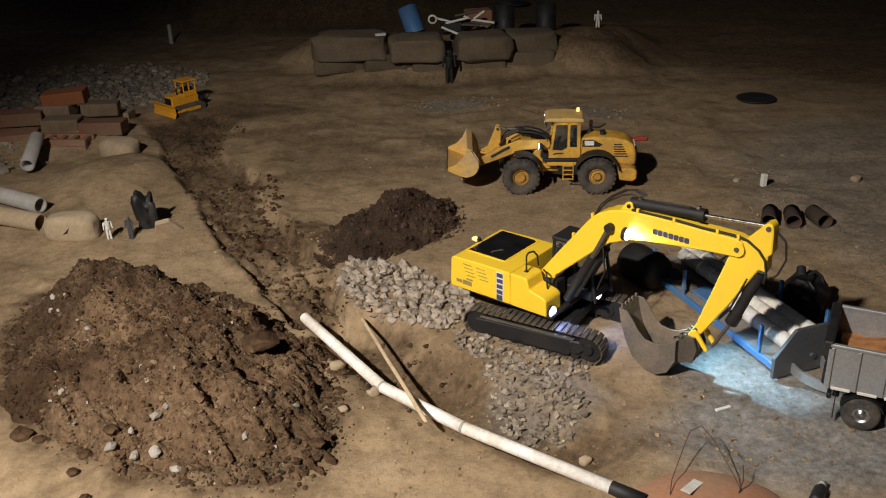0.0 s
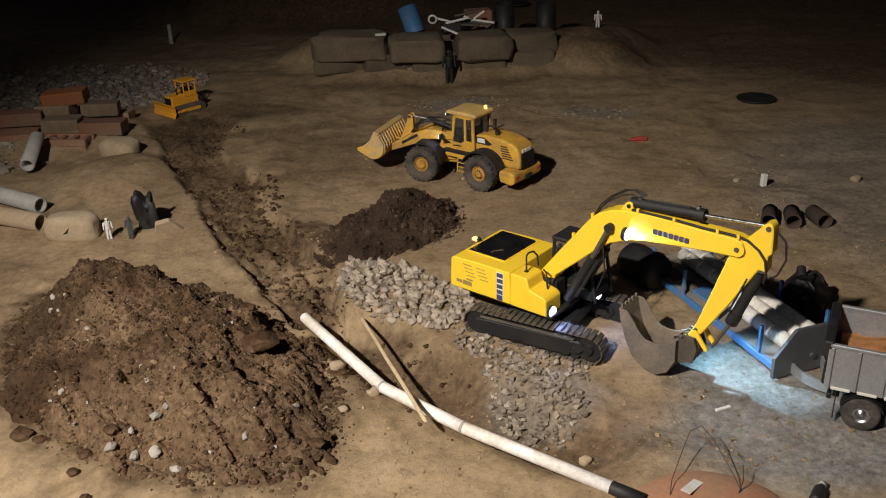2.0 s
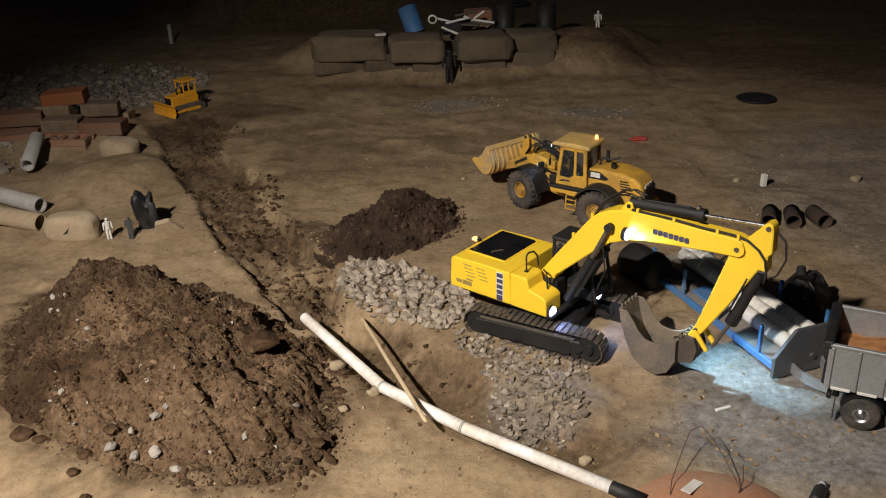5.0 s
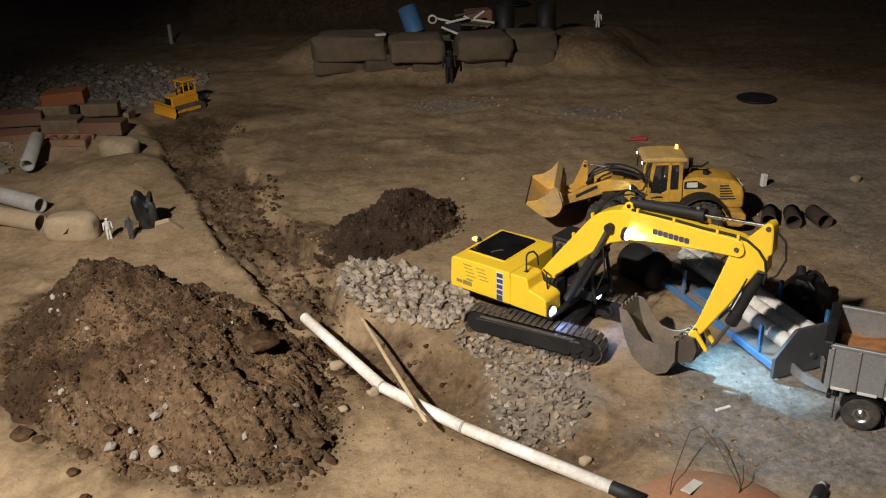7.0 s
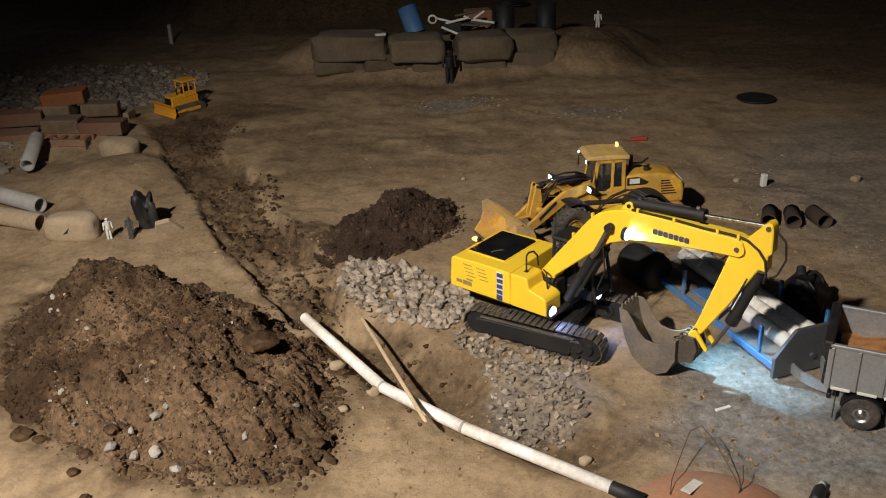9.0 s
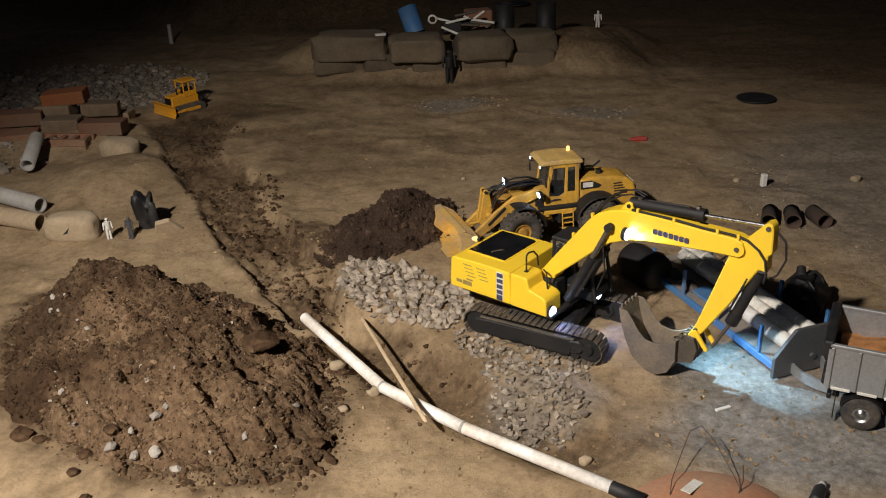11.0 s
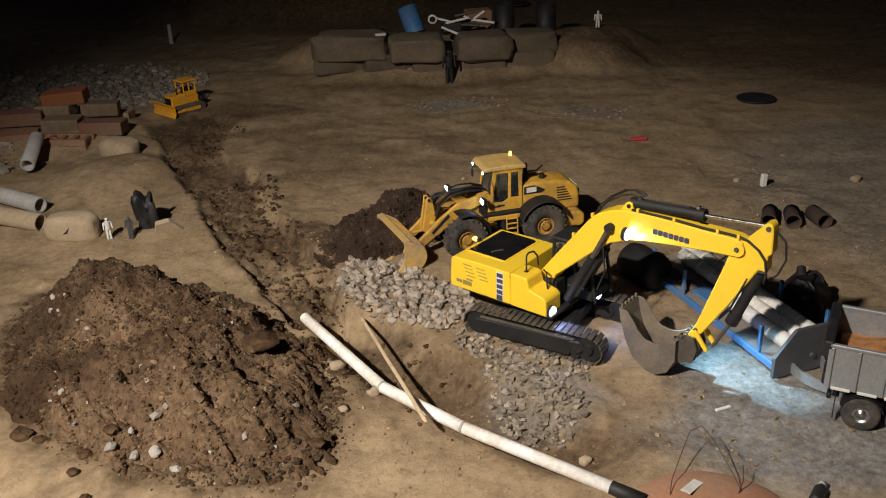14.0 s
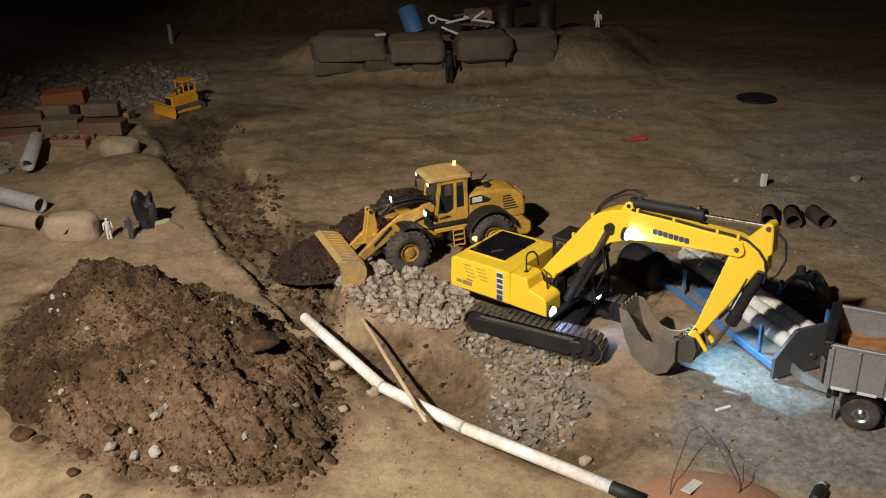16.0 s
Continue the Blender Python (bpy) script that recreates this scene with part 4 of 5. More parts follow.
    cp.rod((5.1, -0.36, 0.9), (5.1, 0.36, 0.9), 0.1).rod((5.15, -0.36, 1.45), (5.15, 0.36, 1.45), 0.1)
    part("coupler_pin", Geo(K).rod((5.12, -0.44, 1.60), (5.12, -0.28, 1.60), 0.06).rod((4.92, -0.40, 1.42), (4.92, -0.28, 1.42), 0.05).rod((5.0, -0.36, 1.50), (5.25, -0.36, 1.68), 0.03), M_CHROME, top, "shiny steel coupler pins")
    part("quick_coupler", cp, M_STEEL, top, "worn bronze-grey quick coupler")
    # work lights
    for name, p, r in (("front_light", (1.10, -1.12, 1.40), 0.17), ("cab_light", (1.58, 0.87, 1.32), 0.15), ("boom_light", (3.18, -0.40, 4.36), 0.17), ("far_boom_light", (3.18, 0.42, 4.30), 0.16)):
        g = Geo(K).rod((p[0] - 0.12, p[1], p[2]), p, r * 1.15, n=16).rod(p, (p[0] + 0.03, p[1], p[2]), r, n=16, mat=1)
        if "boom" in name:
            g.rod((3.11, p[1] * 0.69, p[2]), (3.11, p[1], p[2]), 0.05)
        part(name, g, [M_BLACK, M_LED], top, "lit white work light")
    return top


EXCAVATOR = build_excavator()


def on_excavator(x, y, z):
    return EXCAVATOR.matrix_basis @ (Vector((x, y, z)) * S)


LED = (0.24, 0.38, 1.0)
lamp("front_lamp", "SPOT", on_excavator(1.22, -1.12, 1.40), on_excavator(3.2, -1.0, 0.0), 0.65, LED, 0.006, 120, 0.8)
lamp("cab_lamp", "SPOT", on_excavator(1.70, 0.87, 1.32), on_excavator(4.2, 0.8, 0.0), 0.7, LED, 0.006, 120, 0.8)
lamp("boom_lamp", "SPOT", on_excavator(3.26, -0.42, 4.36), on_excavator(6.6, -0.2, 3.2), 1.3, (0.62, 0.78, 1.0), 0.006, 95, 0.8)
lamp("far_boom_lamp", "SPOT", on_excavator(3.26, 0.46, 4.30), on_excavator(6.5, 1.0, 0.0), 24, (0.36, 0.70, 1.0), 0.006, 42, 1.0)


# ---- heaps of earth ----
def at_ground(x, y, up=0.0):
    return Vector((x, y, ground_z(x, y) + up))


HEAP_X, HEAP_Y, HEAP_RX, HEAP_RY, HEAP_UP = -0.628, 1.738, 0.492, 0.275, 0.176


def heap_uv(x, y):
    p = Matrix.Rotation(radians(45), 2) @ Vector((x - HEAP_X, y - HEAP_Y))
    return p.x / HEAP_RX, p.y / HEAP_RY


HEAP_DENTS = [(*heap_uv(x, y), r, d) for x, y, r, d in ((-0.626, 1.56, 0.05, 0.75), (-0.403, 1.58, 0.06, 0.7), (-0.285, 1.44, 0.045, 0.5), (-0.351, 1.61, 0.05, 0.6), (-0.85, 2.00, 0.42, -0.26), (-0.73, 1.96, 0.36, -0.20))]


def on_heap(x, y):
    u, v = heap_uv(x, y)
    return max(0.0, float(mound_height(np.array(u), np.array(v), 5, 0.7, HEAP_DENTS)) * HEAP_UP - 0.006)


mound("soil_heap", "broad heap of crumbly brown soil mixed with pale stones", (HEAP_X, HEAP_Y, -0.006), HEAP_RX, HEAP_RY, HEAP_UP, -45, 5, M_HEAP, [M_CLOD, M_TANCLOD, M_UMBERCLOD], 13000, 0.0064, 0.7, 260, HEAP_DENTS, True)
mound("soil_heap", "dark damp heap of loose topsoil", (-0.135, 2.422, -0.005), 0.232, 0.148, 0.108, 43, 17, M_DARK, [M_DARKCLOD], 2600, 0.0068, 0.7, 110, ((0.25, 0.0, 0.4, -0.25),))
SPOIL = mound("pushed_soil", "dark loose soil pushed ahead of the loader bucket", (-0.115, 2.40, -0.008), 0.13, 0.10, 0.085, 20, 29, M_DARK, [M_DARKCLOD], 1500, 0.0066, 0.7, 70)


def scatter(name, label, spots, mat, sizes, seed, category="stones", flat=0.7, level=1, soft=False):
    rnd = random.Random(seed)
    geo = Geo()
    for cx, cy, rx, ry, count in spots:
        for _ in range(count):
            a, r = rnd.random() * 6.283, rnd.random() ** 0.5
            x, y = cx + rx * r * math.cos(a), cy + ry * r * math.sin(a)
            s = sizes[0] + (sizes[1] - sizes[0]) * rnd.random() ** 3
            geo.rock((x, y, ground_z(x, y) + s * 0.2), s, rnd, level=level if s > sizes[0] * 1.6 else 0, squash=(1, 1, flat), soft=soft, rough=0.34)
    ob = part(name, geo, mat)
    return tagged(ob, label, category, kind="stuff")


scatter("loose_clods", "small brown clods scattered along the trench", [(-0.94, 3.46, 0.20, 0.14, 200), (-0.90, 3.18, 0.11, 0.16, 200), (-0.70, 2.85, 0.14, 0.15, 330), (-0.55, 2.76, 0.05, 0.12, 90), (-0.62, 2.62, 0.12, 0.13, 300), (-0.52, 2.42, 0.12, 0.12, 320), (-0.38, 2.19, 0.12, 0.13, 120), (-0.31, 2.0, 0.07, 0.09, 120), (-0.45, 1.93, 0.11, 0.07, 120), (-0.31, 1.75, 0.07, 0.11, 120), (-0.12, 1.75, 0.14, 0.15, 45), (0.05, 1.58, 0.16, 0.14, 25)], M_CLOD, (0.0017, 0.0088), 61, "soil clods", soft=True)
scatter("tan_clods", "crumbly tan clods in the trench pocket beside the crushed stone", [(-0.40, 2.21, 0.12, 0.12, 420), (-0.12, 1.74, 0.12, 0.10, 70)], M_TANCLOD, (0.0017, 0.0075), 63, "soil clods", soft=True)
scatter("loose_grit", "pale grit and small stones on the sandy ground", [(-0.2, 2.6, 1.2, 0.9, 900), (0.3, 1.5, 0.5, 0.3, 360), (-0.25, 1.5, 0.35, 0.25, 500), (-0.5, 2.3, 0.3, 0.3, 260), (0.9, 2.2, 0.6, 0.5, 260), (-0.45, 2.1, 0.25, 0.4, 160), (0.6, 1.45, 0.3, 0.15, 120)], M_PALECLOD, (0.0014, 0.0052), 67, "grit")


def heap_pebbles():
    """Pale stones lying on the skin of the broad heap."""
    heap = bpy.data.objects["soil_heap"]
    rnd = random.Random(101)
    for i in range(150):
        a, r = rnd.random() * 6.283, rnd.random() ** 0.5
        u, v = r * math.cos(a), r * math.sin(a)
        z = float(mound_height(np.array(u), np.array(v), 5, 0.7, HEAP_DENTS)) * HEAP_UP
        s = 0.0018 + 0.006 * rnd.random() ** 5
        o = new("pebble", PEBBLES[i % 6])
        o.parent = heap
        o.matrix_basis = Matrix.LocRotScale((u * HEAP_RX, v * HEAP_RY, z + s * 0.3), Euler((rnd.random() * 6, rnd.random() * 6, 0)), (s,) * 3)


PEBBLES = [Geo().rock((0, 0, 0), 1, random.Random(200 + i), level=1, squash=(1, 0.8, 0.7), turn=False).mesh("pebble", [M_PALESTONE]) for i in range(6)]
heap_pebbles()
PALE = [Geo().rock((0, 0, 0), 1, random.Random(240 + i), level=2, squash=(1, 0.8, 0.65), turn=False, rough=0.2).mesh("pale_stone", [M_PALESTONE]) for i in range(4)]
rnd_ = random.Random(78)
for i_, (x_, y_, s_) in enumerate(((-0.551, 1.40, 0.014), (-0.509, 1.372, 0.013), (-0.557, 1.454, 0.012), (-0.588, 1.394, 0.012), (-0.783, 1.574, 0.008), (-0.775, 1.739, 0.008), (-0.384, 1.416, 0.009), (-0.903, 1.887, 0.008), (-0.30, 1.503, 0.009), (-0.63, 1.396, 0.012), (-0.542, 1.475, 0.008), (-0.60, 1.43, 0.008))):
    o_ = new("pale_stone", PALE[i_ % 4])
    o_.matrix_basis = Matrix.LocRotScale((x_, y_, on_heap(x_, y_) + s_ * 0.35), Euler((rnd_.random(), rnd_.random(), rnd_.random() * 6)), (s_,) * 3)
    tagged(o_, "pale angular stone lying on the brown soil heap", "stone", "pale stones on the heap")
rnd_ = random.Random(77)
for x_, y_, s_ in ((-0.391, 1.67, 0.036), (-0.345, 1.60, 0.026), (-0.359, 1.75, 0.015), (-0.445, 1.819, 0.022), (-0.53, 1.738, 0.012), (-0.693, 1.422, 0.014), (-0.631, 1.42, 0.015), (-0.693, 1.363, 0.012), (-0.247, 1.404, 0.014), (-0.227, 1.682, 0.013), (-0.837, 1.489, 0.022), (-0.80, 1.48, 0.014), (-0.65, 1.297, 0.010)):
    z_ = max(on_heap(x_, y_), ground_z(x_, y_))
    clod = part("clod", Geo().rock((0, 0, 0), s_, rnd_, level=2, squash=(1.0, 0.8, 0.6), rough=0.27), M_HEAP)
    clod.matrix_basis = Matrix.Translation((x_, y_, z_ + s_ * 0.3))
    tagged(clod, "large crumbling brown clod on the soil heap", "clod", "large clods")


# ---- crushed stone beside the excavator ----
def inside(x, y, poly):
    hit = False
    for (ax, ay), (bx, by) in zip(poly, poly[1:] + poly[:1]):
        if (ay > y) != (by > y) and x < (bx - ax) * (y - ay) / (by - ay) + ax:
            hit = not hit
    return hit


BEDS = [([(-0.29, 2.11), (-0.245, 2.245), (-0.15, 2.225), (-0.04, 2.12), (0.08, 2.02), (0.06, 1.90), (-0.01, 1.83), (-0.12, 1.92), (-0.205, 1.97)], 520, 0.019),
        ([(0.0, 1.86), (0.30, 1.68), (0.30, 1.62), (0.16, 1.66), (0.03, 1.75)], 190, 0.012),
        ([(0.07, 1.71), (0.171, 1.705), (0.27, 1.60), (0.285, 1.52), (0.221, 1.44), (0.147, 1.46), (0.098, 1.54)], 260, 0.0135)]


def build_stones():
    bed = thing("crushed_stone_bed", "bed of angular grey crushed stone", "stone bed")
    rnd = random.Random(71)
    shapes = []
    for i in range(16):
        shapes.append(Geo().rock((0, 0, 0), 1.0, rnd, level=1, squash=(1, rnd.uniform(0.6, 0.9), rnd.uniform(0.45, 0.7)), turn=False, rough=0.15 if i % 2 else 0.24, soft=i % 3 > 0).mesh("stone", [M_STONE]))
        shapes[-1].polygons.foreach_set("use_smooth", [False] * len(shapes[-1].polygons))
    small, made = Geo(), 0
    for poly, count, size in BEDS:
        xs, ys = [p[0] for p in poly], [p[1] for p in poly]
        n = 0
        while n < count:
            x, y = rnd.uniform(min(xs), max(xs)), rnd.uniform(min(ys), max(ys))
            if not inside(x, y, poly):
                continue
            n += 1
            s = size * rnd.uniform(0.35, 0.85)
            z = ground_z(x, y) + s * rnd.uniform(0.2, 0.75)
            if s > size * 0.60 and made < 300:
                o = new("stone", shapes[rnd.randrange(16)])
                o.parent = bed
                o.matrix_basis = Matrix.LocRotScale((x, y, z), Euler((rnd.uniform(-0.6, 0.6), rnd.uniform(-0.6, 0.6), rnd.random() * 6)), (s,) * 3)
                made += 1
            else:
                small.rock((x, y, z), s, rnd, level=1, squash=(1, 0.85, 0.75))
    tagged(part("rubble", small, M_BEDGRIT, bed, "smaller grey stones"), kind="stuff")


build_stones()
rubble_ = scatter("rubble_field", "field of pale grey broken rubble", [(-1.75, 4.15, 0.7, 0.46, 1900), (-1.7, 3.2, 0.3, 0.25, 160)], M_BEDGRIT, (0.006, 0.024), 83, "rubble", soft=True)
rubble_.data.polygons.foreach_set("use_smooth", [False] * len(rubble_.data.polygons))
scatter("gravel_patch", "thin patches of fine grey gravel on the level", [(0.08, 3.72, 0.22, 0.12, 160), (0.62, 3.5, 0.24, 0.1, 110), (1.3, 2.4, 0.5, 0.6, 260), (0.60, 1.40, 0.22, 0.07, 90), (0.35, 1.55, 0.2, 0.12, 70)], M_PALECLOD, (0.002, 0.008), 89, "gravel")


# ---- pipe and stick ----
def build_pipe():
    pipe = thing("drain_pipe", "dusty white plastic drain pipe in three lengths along the trench", "pipe")
    pts = [Vector((-0.334, 1.912, 0.014)), Vector((-0.135, 1.607, 0.012)), Vector((0.028, 1.457, 0.012)), Vector((0.280, 1.267, 0.012))]
    rad = 0.0122
    for a, b in zip(pts, pts[1:]):
        part("pipe_length", Geo().tube(a, b, rad, 0.002, 24), M_PIPE, pipe)
    for j in (1, 2):
        d = (pts[j + 1] - pts[j - 1]).normalized()
        part("pipe_joint", Geo().tube(pts[j] - d * 0.004, pts[j] + d * 0.002, rad * 1.06, 0.002, 24), M_GREYPIPE, pipe, "dark rubber joint")
    d = (pts[3] - pts[2]).normalized()
    part("pipe_end", Geo().tube(pts[3] - d * 0.002, pts[3] + d * 0.06, rad * 1.08, 0.003, 24), M_BLACK, pipe, "black rubber pipe end")


build_pipe()
tagged(part("wooden_stake", Geo().plate([(0, 0.0), (0.02, 0.004), (0.18, 0.0055), (0.30, 0.0025), (0.42, 0.0045), (0.537, 0.003), (0.549, 0.0), (0.537, -0.003), (0.40, -0.003), (0.31, -0.005), (0.16, -0.003), (0.02, -0.004)], -0.0035, 0.0035, 0.0015), M_WOOD, None, "", Matrix.Translation((-0.043, 1.424, 0.052)) @ (Vector((-0.160, 0.521, -0.062)).to_track_quat("X", "Z").to_matrix().to_4x4())), "pale split wooden stake lying across the drain pipe", "wooden stake")


# ---- blocks for the remaining things ----
def block(name, label, cat, at, size, mat, turn=0, bevel=0.01, group=""):
    ob = part(name, Geo().box((0, 0, size[2] / 2), size, bevel, segments=2), mat)
    ob.matrix_basis = Matrix.Translation(at_ground(*at)) @ pose(0, 0, 0, 0, 0, turn)
    return tagged(ob, label, cat, group)


# ---- blue flatbed trailer with pipes ----
def build_trailer():
    t = thing("flatbed_trailer", "blue flatbed pipe trailer with stakes and a grey end wall", "trailer", Matrix.Translation((0.666, 1.881, 0)) @ pose(0, 0, 0, 0, 0, -71))
    half, wide, z = 0.2675, 0.084, 0.036
    part("deck", Geo().box((0, 0, z - 0.0035), (2 * half, 2 * wide - 0.01, 0.006), 0.001), M_DECK, t, "dusty worn deck boards")
    for s in (-1, 1):
        part("side_beam", Geo().box((0, s * wide, z - 0.006), (2 * half, 0.009, 0.016), 0.0015), M_BLUE, t, "blue painted side beam")
        for x in (-0.20, -0.068, 0.065, 0.215):
            part("stake", Geo().box((x, s * wide, z + 0.033), (0.008, 0.007, 0.066), 0.001), M_BLUE, t, "blue painted stake")
    for x in (-0.2, -0.1, 0.0, 0.1, 0.2):
        part("cross_member", Geo().box((x, 0, z - 0.012), (0.012, 2 * wide - 0.012, 0.010), 0.001), M_BLUE, t)
    WALL = ((-0.092, 0.008), (-0.092, 0.056), (-0.045, 0.112), (0.066, 0.112), (0.104, 0.070), (0.104, 0.008))
    plate = Geo()
    plate.add([(half, y, zz) for y, zz in WALL] + [(half + 0.008, y, zz) for y, zz in WALL], [(5, 4, 3, 2, 1, 0), (6, 7, 8, 9, 10, 11)] + [(i, (i + 1) % 6, 6 + (i + 1) % 6, 6 + i) for i in range(6)])
    part("end_wall", plate, M_DULL, t, "grey steel end wall with cut corners")
    part("bolt", Geo().rod((half + 0.006, 0.0, 0.045), (half + 0.014, 0.0, 0.045), 0.006, n=10), M_DULL, t)
    for y in (-0.045, 0.03):
        line = [(half + 0.006 + 0.095 * k / 8, y * (1 - 0.45 * k / 8) - 0.048 * k / 8 * (1 - k / 8)) for k in range(9)]
        vs = [(x, yy + dy, z - 0.012 + up) for x, yy in line for dy, up in ((-0.003, -0.011), (0.003, -0.011), (0.003, 0.011), (-0.003, 0.011))]
        fs = [(4 * k + q, 4 * k + (q + 1) % 4, 4 * k + 4 + (q + 1) % 4, 4 * k + 4 + q) for k in range(8) for q in range(4)] + [(3, 2, 1, 0), (32, 33, 34, 35)]
        part("drawbar", Geo().add(vs, fs), M_ALU, t, "grey curved flat drawbar arm")
    for x in (-0.16, -0.09):
        for s in (-1, 1):
            part("wheel", Geo().turned([(0.008, -0.011), (0.024, -0.011), (0.027, -0.007), (0.027, 0.007), (0.024, 0.011), (0.008, 0.011)], 20, 0, Matrix.Translation((x, s * 0.05, 0.027))).turned([(0.0, 0.012 * s), (0.012, 0.008 * s), (0.015, 0.011 * s)], 16, 1, Matrix.Translation((x, s * 0.05, 0.027))), [M_RUBBER, M_STEEL], t, "small black trailer wheel")
    part("plastic_sheet", Geo().box((-0.03, -0.035, z + 0.004), (0.09, 0.05, 0.006), 0.002), M_BLUE, t, "blue plastic sheet")
    for y, up, x0, x1 in ((-0.024, 0.0185, 0.05, 0.245), (0.014, 0.0185, -0.22, 0.25), (0.052, 0.0185, -0.26, 0.24)):
        p = part("pipe", Geo().tube((x0, 0, 0), (x1, 0, 0), 0.017, 0.003, 20), M_WHITE)
        p.matrix_basis = t.matrix_basis @ Matrix.Translation((0, y, z + up))
        tagged(p, "short white plastic pipe lying on the blue trailer", "pipe", "pipes on the trailer")
        for k in range(int((x1 - x0) / 0.05)):
            part("pipe_band", Geo().tube((x0 + 0.03 + k * 0.05, 0, 0), (x0 + 0.036 + k * 0.05, 0, 0), 0.0178, 0.003, 20), M_PIPE, p)


build_trailer()


# ---- tipper truck ----
def build_truck():
    t = thing("tipper_truck", "grey aluminium tipper truck loaded with orange sand", "truck", Matrix.Translation((0.7105, 1.447, 0)) @ pose(0, 0, 0, 0, 0, -27))
    L_, W_, z0, z1, th = 0.42, 0.165, 0.083, 0.174, 0.005
    bed = Geo().box((L_ / 2, th / 2, (z0 + z1) / 2), (L_, th, z1 - z0), 0.001).box((L_ / 2, W_ - th / 2, (z0 + z1) / 2), (L_, th, z1 - z0), 0.001)
    bed.box((L_ / 2, W_ / 2, z0 + 0.003), (L_ - 0.002, W_ - 2 * th - 0.001, 0.005))
    part("bed", bed, M_ALU, t, "grey ribbed aluminium tipper bed")
    part("tailgate", Geo().box((th / 2 - 0.004, W_ / 2, (z0 + z1) / 2 - 0.002), (th, W_ - 0.002, z1 - z0 - 0.004), 0.001), M_ALU, t)
    part("front_panel", Geo().box((L_ - th, W_ / 2, (z0 + z1) / 2 + 0.01), (th, W_ - 2 * th, z1 - z0 + 0.02), 0.001), M_ALU, t)
    for y in (0.002, W_ - 0.002):
        part("top_rail", Geo().box((L_ / 2, y, z1), (L_ + 0.006, 0.009, 0.007), 0.0015), M_ALU, t, "bright top rail")
    part("rear_rail", Geo().box((-0.006, W_ / 2, z1 - 0.001), (0.018, W_ + 0.004, 0.016), 0.003), M_BLACK, t, "dark rear rail")
    for i in range(9):
        part("side_rib", Geo().box((0.003 + i * 0.046, -0.002, (z0 + z1) / 2), (0.006, 0.005, z1 - z0 - 0.006), 0.001), M_ALU, t)
    for i in range(8):
        part("reflector_strip", Geo().box((0.026 + i * 0.046, -0.003, z0 + 0.003), (0.034, 0.004, 0.006), 0.001), M_WHITE, t, "white reflective strip")
    n = 20
    g = Geo()
    vs, fs = [], []
    for j in range(n):
        for i in range(n):
            x, y = 0.012 + i / (n - 1) * (L_ - 0.024), th + j / (n - 1) * (W_ - 2 * th)
            up = 0.035 + 0.055 * math.exp(-((x - 0.2) / 0.12) ** 2 - ((y - 0.085) / 0.07) ** 2) + 0.012 * float(rough_land(np.array(x), np.array(y), 0.03, 7))
            vs.append((x, y, z0 + up))
    for j in range(n - 1):
        for i in range(n - 1):
            fs.append((j * n + i, j * n + i + 1, j * n + n + i + 1, j * n + n + i))
    load = tagged(part("sand_load", g.add(vs, fs, 0, True), M_ORANGE), "rust-orange sand heaped in the tipper bed", "sand", kind="stuff")
    load.matrix_basis = t.matrix_basis.copy()
    part("chassis", Geo().box((0.21, W_ / 2, 0.066), (0.44, 0.06, 0.022), 0.003).box((0.02, W_ / 2, 0.06), (0.012, 0.12, 0.016), 0.002), M_BLACK, t, "black chassis rails")
    tyre = Geo().turned([(0.016, -0.012), (0.030, -0.012), (0.035, -0.008), (0.035, 0.008), (0.030, 0.012), (0.016, 0.012)], 28).mesh("wheel", [M_RUBBER])
    rim = Geo().turned([(0.0195, -0.011), (0.018, -0.012), (0.016, -0.006), (0.008, -0.005), (0.007, -0.011), (0.0, -0.011)], 24).mesh("rim", [M_CHROME])
    for x in (0.068, 0.145, 0.40):
        for y, turn in ((0.014, 0), (W_ - 0.014, 180)):
            w = new("wheel", tyre)
            w.parent, w.matrix_basis = t, pose(x, y, 0.035, 0, 0, turn)
            tagged(w, "dusty black truck tyre")
            r = new("rim", rim)
            r.parent = w
            tagged(r, "shiny steel wheel rim")
        part("axle", Geo().rod((x, 0.015, 0.035), (x, W_ - 0.015, 0.035), 0.006), M_BLACK, t)
    for y in (0.015, W_ - 0.015):
        part("mudguard", Geo().plate(arc(0.041, 20, 160, 10, 0.068, 0.035) + arc(0.039, 160, 20, 10, 0.068, 0.035), y - 0.014, y + 0.014), M_BLACK, t, "black mudguard")
        part("mud_flap", Geo().box((0.020, y, 0.040), (0.002, 0.028, 0.045), 0.0005), M_BLACK, t)
    part("tail_lamp", Geo().box((0.008, 0.012, 0.064), (0.008, 0.022, 0.012), 0.002), M_BLACK, t)
    part("cab", Geo().plate([(0.43, 0.06), (0.43, 0.23), (0.46, 0.245), (0.53, 0.24), (0.56, 0.16), (0.565, 0.04), (0.44, 0.04)], 0.002, W_ - 0.002, 0.006, segments=2), M_WHITE, t, "white truck cab")
    part("front_wheel", Geo().turned([(0.0, -0.012), (0.030, -0.012), (0.035, -0.008), (0.035, 0.008), (0.030, 0.012), (0.0, 0.012)], 24, 0, Matrix.Translation((0.50, 0.012, 0.035))), M_RUBBER, t)
    part("front_wheel", Geo().turned([(0.0, -0.012), (0.030, -0.012), (0.035, -0.008), (0.035, 0.008), (0.030, 0.012), (0.0, 0.012)], 24, 0, Matrix.Translation((0.50, W_ - 0.012, 0.035))), M_RUBBER, t)


build_truck()


